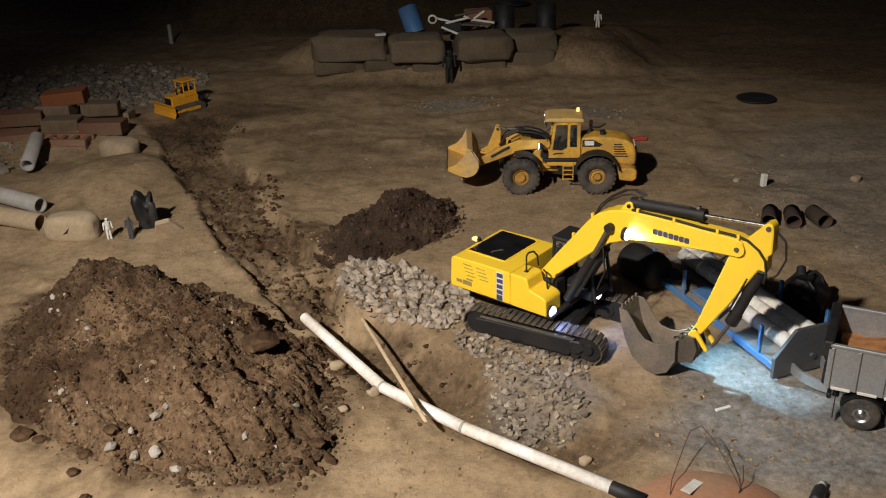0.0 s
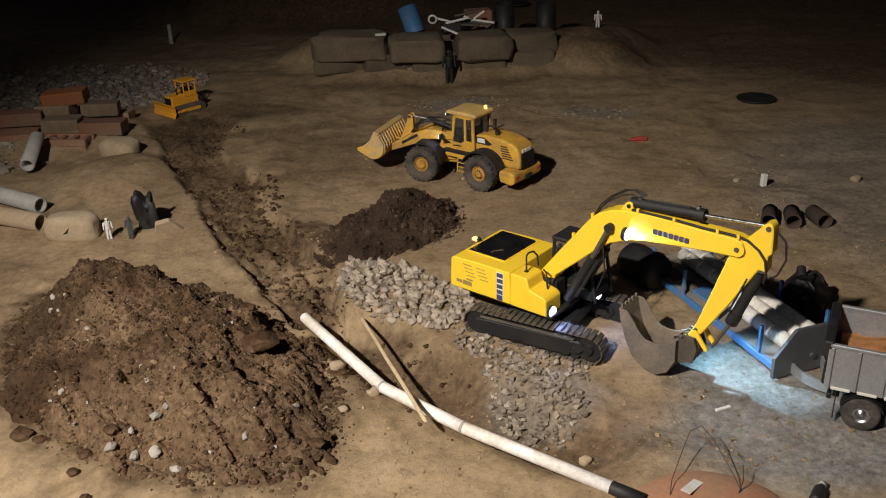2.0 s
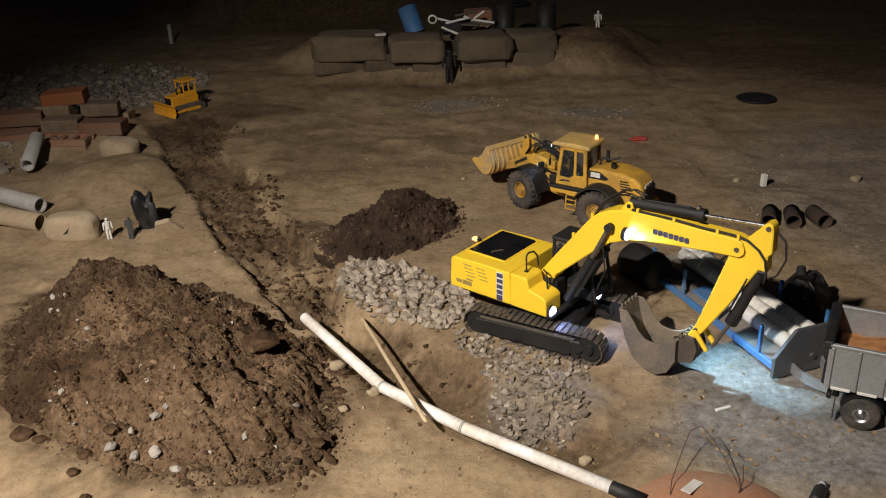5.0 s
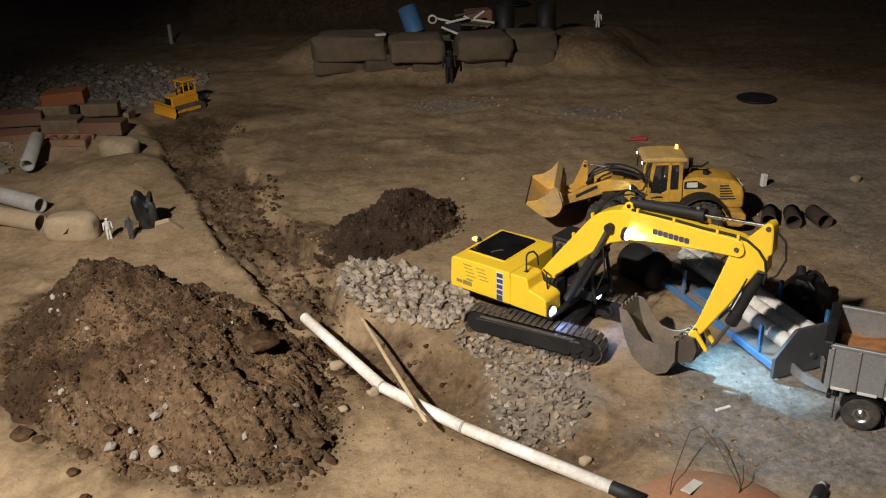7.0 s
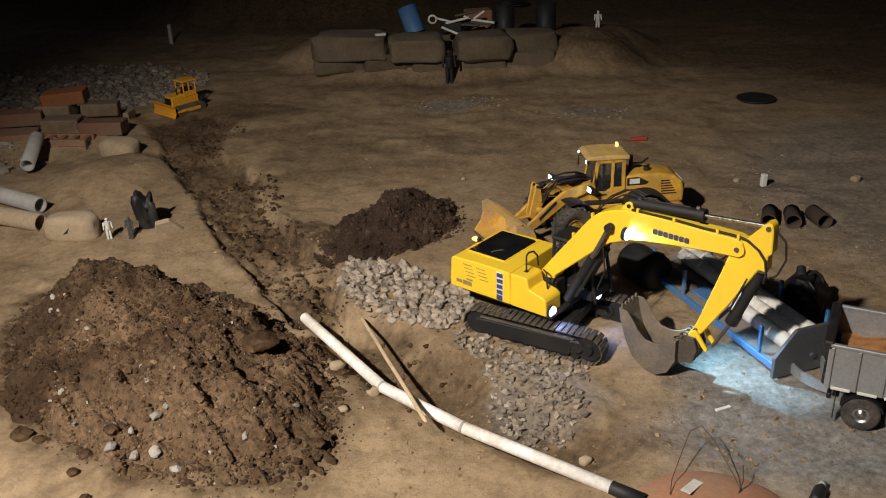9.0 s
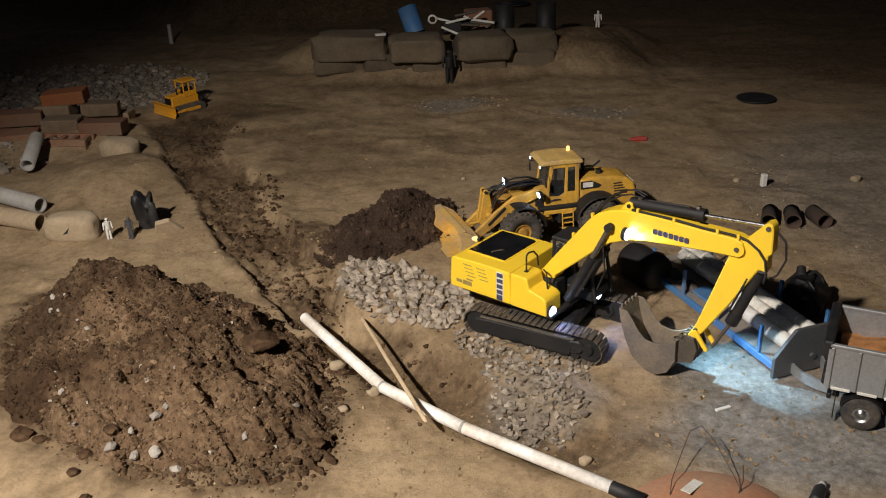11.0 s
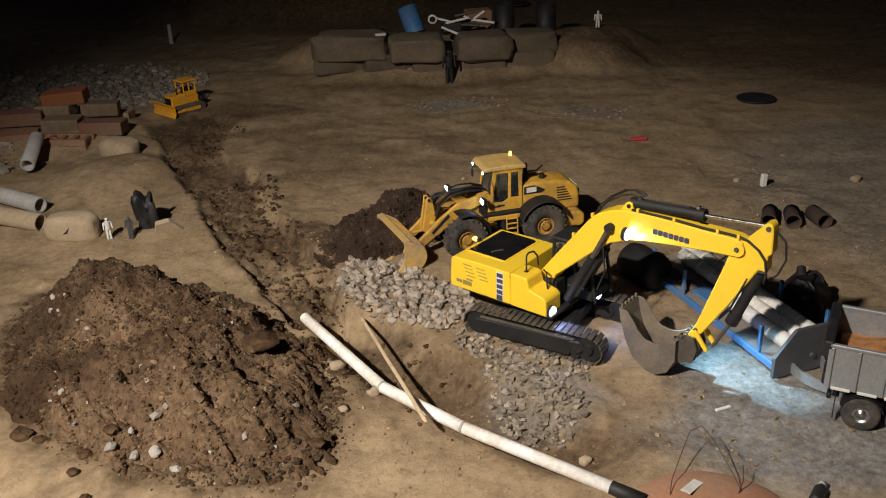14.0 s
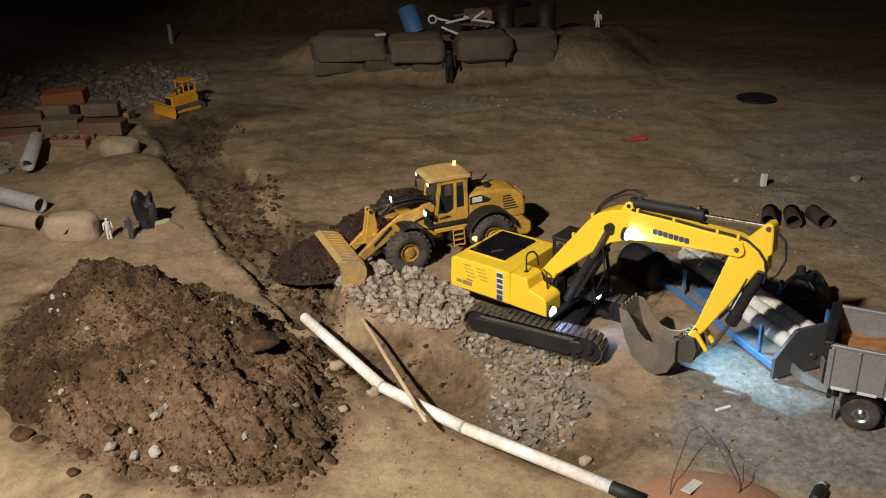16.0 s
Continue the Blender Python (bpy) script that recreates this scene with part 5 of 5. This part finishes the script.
# ---- black attachments lying by the trailer ----
def build_grapple():
    g = thing("grab_bucket", "black steel grab bucket standing on the ground", "grab bucket", Matrix.Translation(at_ground(0.835, 1.885)) @ pose(0, 0, 0, 0, 0, -35))
    for s in (-1, 1):
        part("shell", Geo().plate([(0, 0.075), (s * 0.03, 0.07), (s * 0.055, 0.035), (s * 0.05, 0.008), (s * 0.01, 0.0), (s * 0.008, 0.01), (s * 0.04, 0.02), (s * 0.043, 0.035), (s * 0.022, 0.058), (0, 0.062)], -0.05, 0.05, 0.002), M_BLACK, g)
        for y in (-0.036, -0.012, 0.012, 0.036):
            part("tooth", Geo().box((s * 0.01, y, 0.002), (0.02, 0.008, 0.006), 0.001), M_BLACK, g)
    part("yoke", Geo().box((0, 0, 0.074), (0.035, 0.05, 0.02), 0.004).rod((0, -0.055, 0.07), (0, 0.055, 0.07), 0.008), M_BLACK, g)
    part("rotator", Geo().rod((-0.008, 0.0, 0.08), (-0.016, 0.02, 0.096), 0.013, 0.010), M_BLACK, g)
    for y in (-0.03, 0.03):
        part("hose", Geo().path([(0.0, y * 0.4, 0.08), (0.015, y, 0.088), (0.03, y * 1.2, 0.075), (0.038, y * 1.1, 0.05)], 0.004), M_BLACK, g)


build_grapple()


# drum added to fill the black spot that is mostly the excavator's shadow
def build_drum():
    d = thing("filler_drum", "black drum added in the mostly shadowed spot behind the excavator", "drum", Matrix.Translation((0.50, 2.05, 0.048)) @ pose(0, 0, 0, 0, 0, 30))
    part("shell", Geo().turned([(0.0, -0.06), (0.036, -0.06), (0.044, -0.052), (0.048, -0.03), (0.046, 0.0), (0.048, 0.03), (0.044, 0.052), (0.036, 0.06), (0.0, 0.06)], 28), M_BLACK, d)
    part("hoop", Geo().turned([(0.0485, -0.032), (0.050, -0.030), (0.0485, -0.028)], 28), M_BLACK, d)


build_drum()


# ---- rusty pipe ends, loose pipes ----
def pipe_piece(label, p, q, r, wall, mat, group, resting=True):
    p, q = Vector(p), Vector(q)
    ob = part("pipe", Geo().tube((0, 0, 0), (q - p).to_tuple(), r, wall, 24), mat)
    ob.matrix_basis = Matrix.Translation(p)
    return tagged(ob, label, "pipe", group)


for x, y, dx in ((0.912, 2.345, 0.035), (0.974, 2.325, 0.024), (1.064, 2.328, -0.012)):
    z = ground_z(x, y) + 0.021
    pipe_piece("short rusty brown pipe lying on the ground", (x, y, z), (x + dx * 0.85, y + 0.072, z), 0.0225, 0.004, M_RUST, "short rusty pipes")
pipe_piece("long grey concrete pipe with an open end", (-1.47, 2.77, 0.045), (-1.240, 2.655, 0.030), 0.026, 0.006, M_GREYPIPE, "grey pipes")
pipe_piece("long buff concrete pipe with an open end", (-1.43, 2.615, 0.036), (-1.190, 2.525, 0.026), 0.028, 0.006, M_CONCRETE, "grey pipes")
pipe_piece("short grey pipe tipped down the bank", (-1.455, 3.21, 0.075), (-1.425, 3.02, 0.035), 0.024, 0.005, M_GREYPIPE, "grey pipes")


# ---- bricks ----
def build_bricks():
    rnd = random.Random(11)
    whole = Geo().box((0, 0, 0.03), (0.165, 0.085, 0.050), 0.004, segments=2).mesh("brick", [M_BRICK])
    pale = Geo().box((0, 0, 0.03), (0.14, 0.085, 0.050), 0.006, segments=2).mesh("brick", [M_PALEBRICK])
    orange = Geo().box((0, 0, 0.03), (0.165, 0.085, 0.050), 0.004, segments=2).mesh("brick", [M_ORANGEBRICK])
    pierced = Geo().box((0, 0, 0.012), (0.21, 0.095, 0.022), 0.003).box((0, 0.036, 0.036), (0.21, 0.022, 0.026), 0.003).box((0, -0.036, 0.036), (0.21, 0.022, 0.026), 0.003)
    for i in range(5):
        pierced.box((-0.09 + i * 0.045, 0, 0.036), (0.018, 0.05, 0.025), 0.002)
    hollow = pierced.mesh("brick", [M_BRICK])
    spots = [(-1.40, 3.30, 0.0, -6, hollow, "hollow red brick with square holes, half buried"), (-1.60, 3.36, 0.0, 8, whole, "weathered red brick in a loose pile"), (-1.44, 3.42, 0.03, 2, pale, "pale brick in a loose pile"), (-1.275, 3.39, 0.025, -3, whole, "dark red brick in a loose pile"),
             (-1.62, 3.47, 0.058, 14, whole, "weathered red brick in a loose pile"), (-1.50, 3.53, 0.07, -4, pale, "pale brick in a loose pile"), (-1.33, 3.54, 0.065, 10, pale, "pale brick in a loose pile"), (-1.46, 3.55, 0.128, 3, orange, "orange-red brick on top of a loose pile"), (-1.72, 3.42, 0.02, 30, whole, "weathered red brick in a loose pile"), (-1.50, 3.62, 0.0, 5, whole, "weathered red brick in a loose pile"), (-1.30, 3.60, 0.0, 0, pale, "pale brick in a loose pile")]
    for x, y, z, turn, me, label in spots:
        o = new("brick", me)
        o.matrix_basis = Matrix.Translation((x, y, ground_z(x, y) + z * 0.72 - 0.035)) @ pose(0, 0, 0, rnd.uniform(-4, 4), rnd.uniform(-4, 4), turn)
        tagged(o, label, "brick", "loose bricks")


build_bricks()


def rounded_stone(name, label, cat, at, size, mat, seed, turn=0, lift=0.35, rough=0.06, level=3, group="", square=0.62):
    rnd = random.Random(seed)
    verts, faces = LUMPS[level]
    g = Geo()
    vs = []
    for v in verts:
        w = v.copy()
        for k in range(3):
            w[k] = math.copysign(abs(w[k]) ** square, w[k])
        n = noise.noise(v * 1.6 + Vector((seed, 0, 0))) * 2.2 * rough + noise.noise(v * 5 + Vector((0, seed, 0))) * rough
        w *= 1 + n
        vs.append((w.x * size[0] / 2, w.y * size[1] / 2, w.z * size[2] / 2))
    ob = part(name, g.add(vs, faces, 0, True), mat)
    ob.matrix_basis = Matrix.Translation((at[0], at[1], ground_z(*at[:2]) + (at[2] if len(at) > 2 else 0) + size[2] * lift)) @ pose(0, 0, 0, 0, 0, turn)
    return tagged(ob, label, cat, group)


lump_ = rounded_stone("concrete_lump", "rounded buff concrete lump with a dark crack", "concrete lump", (-1.080, 2.475), (0.165, 0.085, 0.085), M_CONCRETE, 3, -6)
part("crack", Geo().plate([(-0.012, -0.008), (-0.002, 0.0), (0.012, 0.014), (0.006, -0.002)], -0.0425, -0.039), M_BLACK, lump_)
tube_ = rounded_stone("concrete_chunk", "round buff concrete chunk on the bank", "concrete lump", (-1.16, 3.20), (0.145, 0.105, 0.078), M_CONCRETE, 8, -25)


# ---- small figures ----
def figure(label, at, tall, mat, turn):
    k = tall / 1.8
    g = Geo(k)
    for s in (-1, 1):
        g.rod((0.0, s * 0.12, 0), (0.0, s * 0.10, 0.85), 0.09, 0.11, 8).box((0.06, s * 0.12, 0.04), (0.26, 0.11, 0.09), 0.02)
        g.rod((0.0, s * 0.28, 1.42), (0.08, s * 0.34, 0.85), 0.07, 0.06, 8)
    g.rod((0, 0, 0.82), (0, 0, 1.45), 0.19, 0.24, 10).rod((0, 0, 1.45), (0, 0, 1.55), 0.08, n=8)
    g.rock((0, 0, 1.66), 0.13, random.Random(1), level=2, rough=0.03)
    ob = part("figurine", g, mat)
    ob.matrix_basis = Matrix.Translation(at) @ pose(0, 0, 0, 0, 0, turn)
    return tagged(ob, label, "figurine", "toy figures")


figure("small pale toy figure standing on sand", at_ground(-0.962, 2.437), 0.066, M_WHITE, -60)
figure("small dark grey toy figure beside a dark boulder", at_ground(-0.905, 2.452), 0.070, M_DULL, -110)
figure("small dark toy figure before the block wall", at_ground(0.057, 4.06), 0.15, M_BLACK, -90)
figure("small pale toy figure on the far bank", at_ground(0.80, 4.55), 0.09, M_WHITE, -90)
rounded_stone("dark_boulder", "black jagged boulder on sand", "boulder", (-0.878, 2.52), (0.055, 0.055, 0.115), M_BLACK, 21, 20, 0.4, 0.40)
slab = part("stone_slab", Geo().plate([(0, 0), (0.01, 0.05), (0.05, 0.058), (0.085, 0.012), (0.07, 0.0)], -0.008, 0.008, 0.002), M_CONCRETE)
slab.matrix_basis = Matrix.Translation(at_ground(-0.845, 2.475, -0.004)) @ pose(0, 0, 0, 25, 0, 12)
tagged(slab, "thin pale stone slab leaning on the boulder", "stone slab")


# ---- block wall in the far field ----
for x, y, z, sx, sy, sz, turn, seed in ((-0.46, 4.29, 0, 0.24, 0.16, 0.10, 4, 1), (-0.22, 4.25, 0, 0.22, 0.16, 0.10, -3, 2), (-0.02, 4.22, 0, 0.20, 0.15, 0.10, 2, 3), (0.20, 4.22, 0, 0.24, 0.15, 0.10, -2, 4), (0.43, 4.25, 0, 0.24, 0.15, 0.09, 3, 5),
                                        (-0.39, 4.28, 0.062, 0.36, 0.20, 0.12, -10, 6), (-0.085, 4.20, 0.062, 0.245, 0.19, 0.115, 0, 7), (0.215, 4.20, 0.062, 0.245, 0.19, 0.115, 3, 8), (0.44, 4.29, 0.055, 0.24, 0.17, 0.11, 6, 9)):
    ob = rounded_stone("stone_block", "large rough sandstone block in a two-course wall", "stone block", (x, y), (sx, sy, sz), M_ROCK, seed, turn, 0.5, 0.085, 3, "blocks of the wall", 0.34)
    ob.matrix_basis = Matrix.Translation((x, y, z + sz / 2 + 0.005)) @ pose(0, 0, 0, 0, 0, turn)

tagged(part("blue_barrel", Geo().tube((0, 0, 0), (-0.04, 0.045, 0.115), 0.045, 0.006, 24), M_BLUE, None, "", Matrix.Translation((-0.09, 4.36, 0.155))), "blue plastic tube leaning behind the block wall", "plastic tube")


def build_scrap():
    t = thing("scrap_frame", "bent silver metal frame lying on the wall", "scrap metal", Matrix.Translation((0.10, 4.36, 0.185)))
    rnd = random.Random(9)
    for i in range(9):
        a = Vector((rnd.uniform(-0.11, 0.10), rnd.uniform(-0.05, 0.06), rnd.uniform(0.0, 0.06)))
        b = a + Vector((rnd.uniform(0.04, 0.13), rnd.uniform(-0.06, 0.06), rnd.uniform(-0.035, 0.04)))
        part("strut", Geo().rod(a, b, 0.006, n=8), M_WHITE if i % 3 else M_STEEL, t)
    part("ring", Geo().turned([(0.014, -0.004), (0.022, -0.004), (0.022, 0.004), (0.014, 0.004), (0.014, -0.004)], 18, 0, Matrix.Translation((-0.11, -0.03, 0.04))), M_WHITE, t)
    part("motor", Geo().box((-0.02, 0.0, 0.0), (0.10, 0.07, 0.06), 0.01).rod((0.03, 0, 0), (0.09, 0.01, 0.01), 0.022), M_BLACK, t)


build_scrap()
block("storage_box", "dark red box behind the block wall", "box", (0.215, 4.60), (0.13, 0.09, 0.118), M_BRICK, 10)
for x, turn in ((0.345, 10), (0.55, -15)):
    b = thing("bin", "black open plastic bin behind the wall", "bin", Matrix.Translation(at_ground(x, 4.60)) @ pose(0, 0, 0, 0, 0, turn), "black bins")
    part("shell", Geo().tube((0, 0, 0), (0, 0, 0.140), 0.050, 0.005, 20).rod((0, 0, 0), (0, 0, 0.006), 0.044, n=20), M_BLACK, b)
block("plastic_scrap", "small white plastic scrap on the wall", "scrap", (-0.25, 4.22), (0.05, 0.02, 0.012), M_WHITE, 25, 0.003).location.z = 0.18
tagged(part("marker_post", Geo().rod((0, 0, -0.01), (0, 0, 0.105), 0.012, 0.010, 12), M_WHITE, None, "", Matrix.Translation(at_ground(-1.455, 5.10))), "short white marker post in the far field", "marker post")
tagged(part("cover_plate", Geo().turned([(0.0, 0.0), (0.072, 0.0), (0.077, 0.002), (0.077, 0.005), (0.0, 0.005)], 32, 0, Matrix.Rotation(radians(-90), 4, "X")), M_BLACK, None, "", Matrix.Translation(at_ground(1.285, 3.60, 0.012))), "round black cover plate flat on the ground", "cover plate")
tagged(part("cover_plate", Geo().turned([(0.0, 0.0), (0.075, 0.0), (0.08, 0.003), (0.08, 0.008), (0.0, 0.008)], 28, 0, Matrix.Rotation(radians(-90), 4, "X")), M_BLACK, None, "", Matrix.Translation(at_ground(0.52, 5.85, 0.02))), "round black cover plate flat on the ground", "cover plate")
rag = rounded_stone("red_rag", "small crumpled red rag on the ground", "rag", (0.722, 3.16), (0.055, 0.026, 0.014), M_RED, 31, 8, 0.4, 0.3)
block("white_block", "small white wooden block standing on the ground", "block", (1.005, 2.665), (0.017, 0.015, 0.040), M_WHITE, 15, 0.002)
for x, y, s in ((-0.155, 1.60, 0.022), (-0.24, 1.70, 0.026), (-0.21, 1.53, 0.017), (1.30, 2.68, 0.025), (0.94, 2.72, 0.018), (0.075, 2.83, 0.012), (-0.63, 1.53, 0.03), (0.255, 1.40, 0.02)):
    rounded_stone("stone", "single weathered stone lying on the earth", "stone", (x, y), (s * 1.2, s, s * 0.9), M_CONCRETE if s < 0.03 else M_STONE, int(s * 1000), 30, 0.3, 0.2, 2, "single stones")
block("wood_chip", "thin pale wood chip on grey gravel", "wood chip", (0.545, 1.512), (0.035, 0.007, 0.004), M_WHITE, 20, 0.001)


# ---- rust-red lid with a label and wires ----
def build_lid():
    t = thing("rusty_lid", "rust-red domed metal lid with a wire bail and paper label", "lid", Matrix.Translation((0.425, 1.175, -0.012)))
    part("dome", Geo().turned([(0.0, 0.042), (0.05, 0.040), (0.10, 0.032), (0.145, 0.016), (0.165, 0.004), (0.168, 0.0)], 48, 0, Matrix.Rotation(radians(90), 4, "X")), M_REDRUST, t, "rust-red domed sheet")
    lab = part("paper_label", Geo().box((0, 0, 0), (0.018, 0.056, 0.0015), 0.0004), M_WHITE, t, "creased white paper label")
    lab.matrix_basis = pose(-0.014, 0.070, 0.0405, -13, 0, -40)
    part("wire", Geo().path([(-0.055, 0.055, 0.038), (-0.045, 0.085, 0.045), (-0.015, 0.14, 0.06), (0.01, 0.185, 0.07), (0.035, 0.20, 0.07), (0.05, 0.17, 0.06), (0.065, 0.10, 0.04), (0.068, 0.06, 0.036)], 0.0008, 6), M_RUST, t, "thin brown wire bail")
    part("wire_clip", Geo().path([(0.062, 0.055, 0.036), (0.075, 0.075, 0.045), (0.085, 0.11, 0.05)], 0.001, 6), M_RUST, t)


build_lid()
bottle = thing("glue_bottle", "small black bottle with a silver cap lying on grit", "bottle", Matrix.Translation((0.612, 1.215, 0.012)) @ pose(0, 0, 0, 0, 0, -35))
part("body", Geo().turned([(0.0, 0.0), (0.010, 0.0), (0.011, 0.003), (0.011, 0.035), (0.006, 0.042), (0.006, 0.046)], 18), M_BLACK, bottle)
part("cap", Geo().turned([(0.0065, 0.046), (0.0065, 0.056), (0.0, 0.056)], 16), M_WHITE, bottle, "silver cap")


# ---- bulldozer ----
def build_dozer():
    K = S * 0.63
    t = thing("bulldozer", "small orange-yellow bulldozer parked beside the rubble", "bulldozer", Matrix.Translation(at_ground(-1.065, 3.75)) @ pose(0, 0, 0, 0, 0, 228))
    for s in (-1, 1):
        y = s * 1.0
        loop = arc(0.42, 90, 270, 8, -1.35, 0.44) + arc(0.42, -90, 90, 8, 1.2, 0.44)
        tr = part("crawler_track", Geo(K).plate(loop, y - 0.3, y + 0.3, 0.03), M_TRACK, t, "dusty steel crawler track")
        part("track_frame", Geo(K).box((-0.05, y + s * 0.31, 0.42), (2.2, 0.06, 0.34), 0.03), M_DOZER, t)
        for i in range(13):
            part("track_shoe", Geo(K).box((-1.35 + i * 0.21, y, 0.885), (0.05, 0.6, 0.05), 0.005), M_TRACK, t)
        part("push_arm", Geo(K).box((1.3, s * 1.38, 0.45), (1.7, 0.14, 0.2), 0.03), M_DOZER, t)
    part("body", Geo(K).plate([(-1.5, 0.6), (-1.5, 1.5), (-0.2, 1.55), (0.1, 1.85), (1.45, 1.7), (1.5, 0.6)], -0.62, 0.62, 0.06), M_DOZER, t, "yellow hood and hull")
    part("grille", Geo(K).box((1.51, 0, 1.2), (0.04, 0.95, 0.8), 0.02), M_BLACK, t)
    for x in (-1.25, -0.55, 0.05):
        for y in (-0.62, 0.62):
            part("cab_post", Geo(K).box((x, y, 2.2), (0.12, 0.12, 1.4), 0.02), M_DOZER, t)
    part("cab_roof", Geo(K).box((-0.6, 0, 2.95), (1.6, 1.5, 0.16), 0.05), M_DOZER, t, "yellow cab roof")
    for y in (-0.62, 0.62):
        part("cab_door", Geo(K).box((-0.6, y, 1.75), (1.3, 0.1, 0.5), 0.02), M_DOZER, t)
    part("seat", Geo(K).box((-0.7, 0, 1.9), (0.9, 0.9, 0.7), 0.08), M_BLACK, t)
    part("blade", Geo(K).plate([(2.05, 0.02), (2.15, 0.05), (2.0, 0.5), (2.02, 0.95), (2.2, 1.25), (2.1, 1.27), (1.9, 0.95), (1.88, 0.4)], -1.75, 1.75, 0.02), M_DOZER, t, "yellow dozer blade")
    part("exhaust", Geo(K).rod((0.6, 0.25, 1.8), (0.6, 0.25, 2.4), 0.07), M_BLACK, t)
    part("ripper", Geo(K).box((-1.9, 0, 1.0), (0.5, 1.5, 0.4), 0.05).box((-2.1, 0.5, 0.8), (0.15, 0.12, 1.0), 0.02).box((-2.1, -0.5, 0.8), (0.15, 0.12, 1.0), 0.02), M_BLACK, t, "black rear ripper")


build_dozer()

# ---- motion ----
def motions():
    # seconds, rear axle x and y, heading, articulation, arm, bucket
    rows = [
        (0, 0.493, 2.748, 173.9, 4.5, 12.0, 22),
        (0.5, 0.415, 2.750, 179.5, -20.0, 12.0, 23),
        (1, 0.240, 2.768, 170.5, -27.0, 12.0, 22),
        (1.5, 0.147, 2.811, 151.1, -5.0, 11.5, 24),
        (2, 0.180, 2.788, 140.5, 17.0, 11.0, 24),
        (2.5, 0.262, 2.708, 126.2, 27.7, 11.0, 26),
        (3, 0.330, 2.603, 112.6, 24.9, 11.0, 27),
        (3.5, 0.366, 2.508, 114.1, 4.8, 11.0, 29),
        (4, 0.369, 2.505, 120.2, -12.0, 11.0, 29),
        (4.2, 0.384, 2.498, 125.4, -17.0, 11.0, 29),
        (6.3, 0.647, 2.378, 175.1, -22.0, 11.0, 30),
        (6.5, 0.674, 2.374, 176.1, -18.0, 10.7, 30),
        (7, 0.710, 2.371, 177.4, -8.0, 12.0, 35),
        (7.5, 0.703, 2.376, 175.3, 4.0, 13.0, 27),
        (8, 0.673, 2.394, 177.8, 9.0, 12.0, 23),
        (8.5, 0.600, 2.417, 180.8, 16.0, 6.0, 8),
        (9, 0.556, 2.418, 185.5, 17.0, 2.0, -6),
        (9.2, 0.553, 2.420, 186.4, 17.0, 0.0, -6),
        (11.3, 0.397, 2.403, 192.7, 5.2, 0.0, -8),
        (11.5, 0.384, 2.399, 193.0, 5.4, 0.0, -8),
        (12, 0.352, 2.393, 193.7, 5.7, 0.0, -8),
        (12.5, 0.324, 2.392, 194.6, 6.3, 0.0, -8),
        (13, 0.306, 2.390, 195.0, 6.7, 0.0, -8),
        (13.5, 0.284, 2.388, 195.5, 6.8, 0.0, -8),
        (14, 0.258, 2.385, 195.7, 6.8, 0.0, -8),
        (14.5, 0.233, 2.378, 195.8, 6.3, 0.0, -8),
        (15, 0.207, 2.377, 196.4, 5.0, 0.0, -8),
        (15.5, 0.155, 2.366, 198.4, 3.4, 0.0, -15),
        (16, 0.103, 2.330, 200.6, 1.9, 0.0, -25),
    ]
    ts = np.array([r[0] for r in rows], float)
    vals = np.array([r[1:] for r in rows], float)

    def at(t):
        i = int(np.clip(np.searchsorted(ts, t) - 1, 0, len(ts) - 2))
        u = (t - ts[i]) / (ts[i + 1] - ts[i])
        slope = lambda j: (vals[j + 1] - vals[j - 1]) / (ts[j + 1] - ts[j - 1]) if 0 < j < len(ts) - 1 else np.zeros(6) * 0
        h = ts[i + 1] - ts[i]
        m0, m1 = slope(i) * h, slope(i + 1) * h
        if i == 0:
            m0 = vals[1] - vals[0]
        if i == len(ts) - 2:
            m1 = vals[-1] - vals[-2]
        return (2 * u ** 3 - 3 * u * u + 1) * vals[i] + (u ** 3 - 2 * u * u + u) * m0 + (3 * u * u - 2 * u ** 3) * vals[i + 1] + (u ** 3 - u * u) * m1

    times = [0.2 * i for i in range(81)]
    body, front, arms, bucket, spins = [], [], [], [], [[] for _ in L_WHEELS]
    roll, last = 0.0, None
    for t in times:
        x, y, a, b, lift, tilt = at(t)
        z = 0.0
        body.append((t, pose(x, y, z, 0, 0, a)))
        front.append((t, pose(BASE / 2 * S, 0, 0, 0, 0, b)))
        arms.append((t, Matrix.Translation(ARM_PIN) @ pose(0, 0, 0, 0, -lift, 0)))
        pin = ARM_PIN + Matrix.Rotation(radians(-lift), 3, "Y") @ BUCKET_ON_ARM
        bucket.append((t, Matrix.Translation(pin) @ pose(0, 0, 0, 0, -tilt, 0)))
        if last is not None:
            go = (x - last[0]) * math.cos(radians(a)) + (y - last[1]) * math.sin(radians(a))
            roll += math.degrees(go / (AXLE * S))
        last = (x, y)
        for (w, p), rows_w in zip(L_WHEELS, spins):
            rows_w.append((t, Matrix.Translation(p) @ pose(0, 0, 0, 0, roll, 0)))
    walk(LOADER, body)
    walk(L_FRONT, front)
    walk(L_ARM, arms)
    walk(L_BUCKET, bucket)
    for (w, p), rows_w in zip(L_WHEELS, spins):
        walk(w, rows_w)
    pushed = [(0, -0.115, 2.40), (11.5, -0.115, 2.40), (12.5, -0.118, 2.375), (13.5, -0.145, 2.358), (14.5, -0.185, 2.345), (15, -0.212, 2.340), (15.5, -0.268, 2.310), (16, -0.330, 2.245)]
    walk(SPOIL, [(t, pose(x, y, -0.008, 0, 0, 20)) for t, x, y in pushed])


motions()
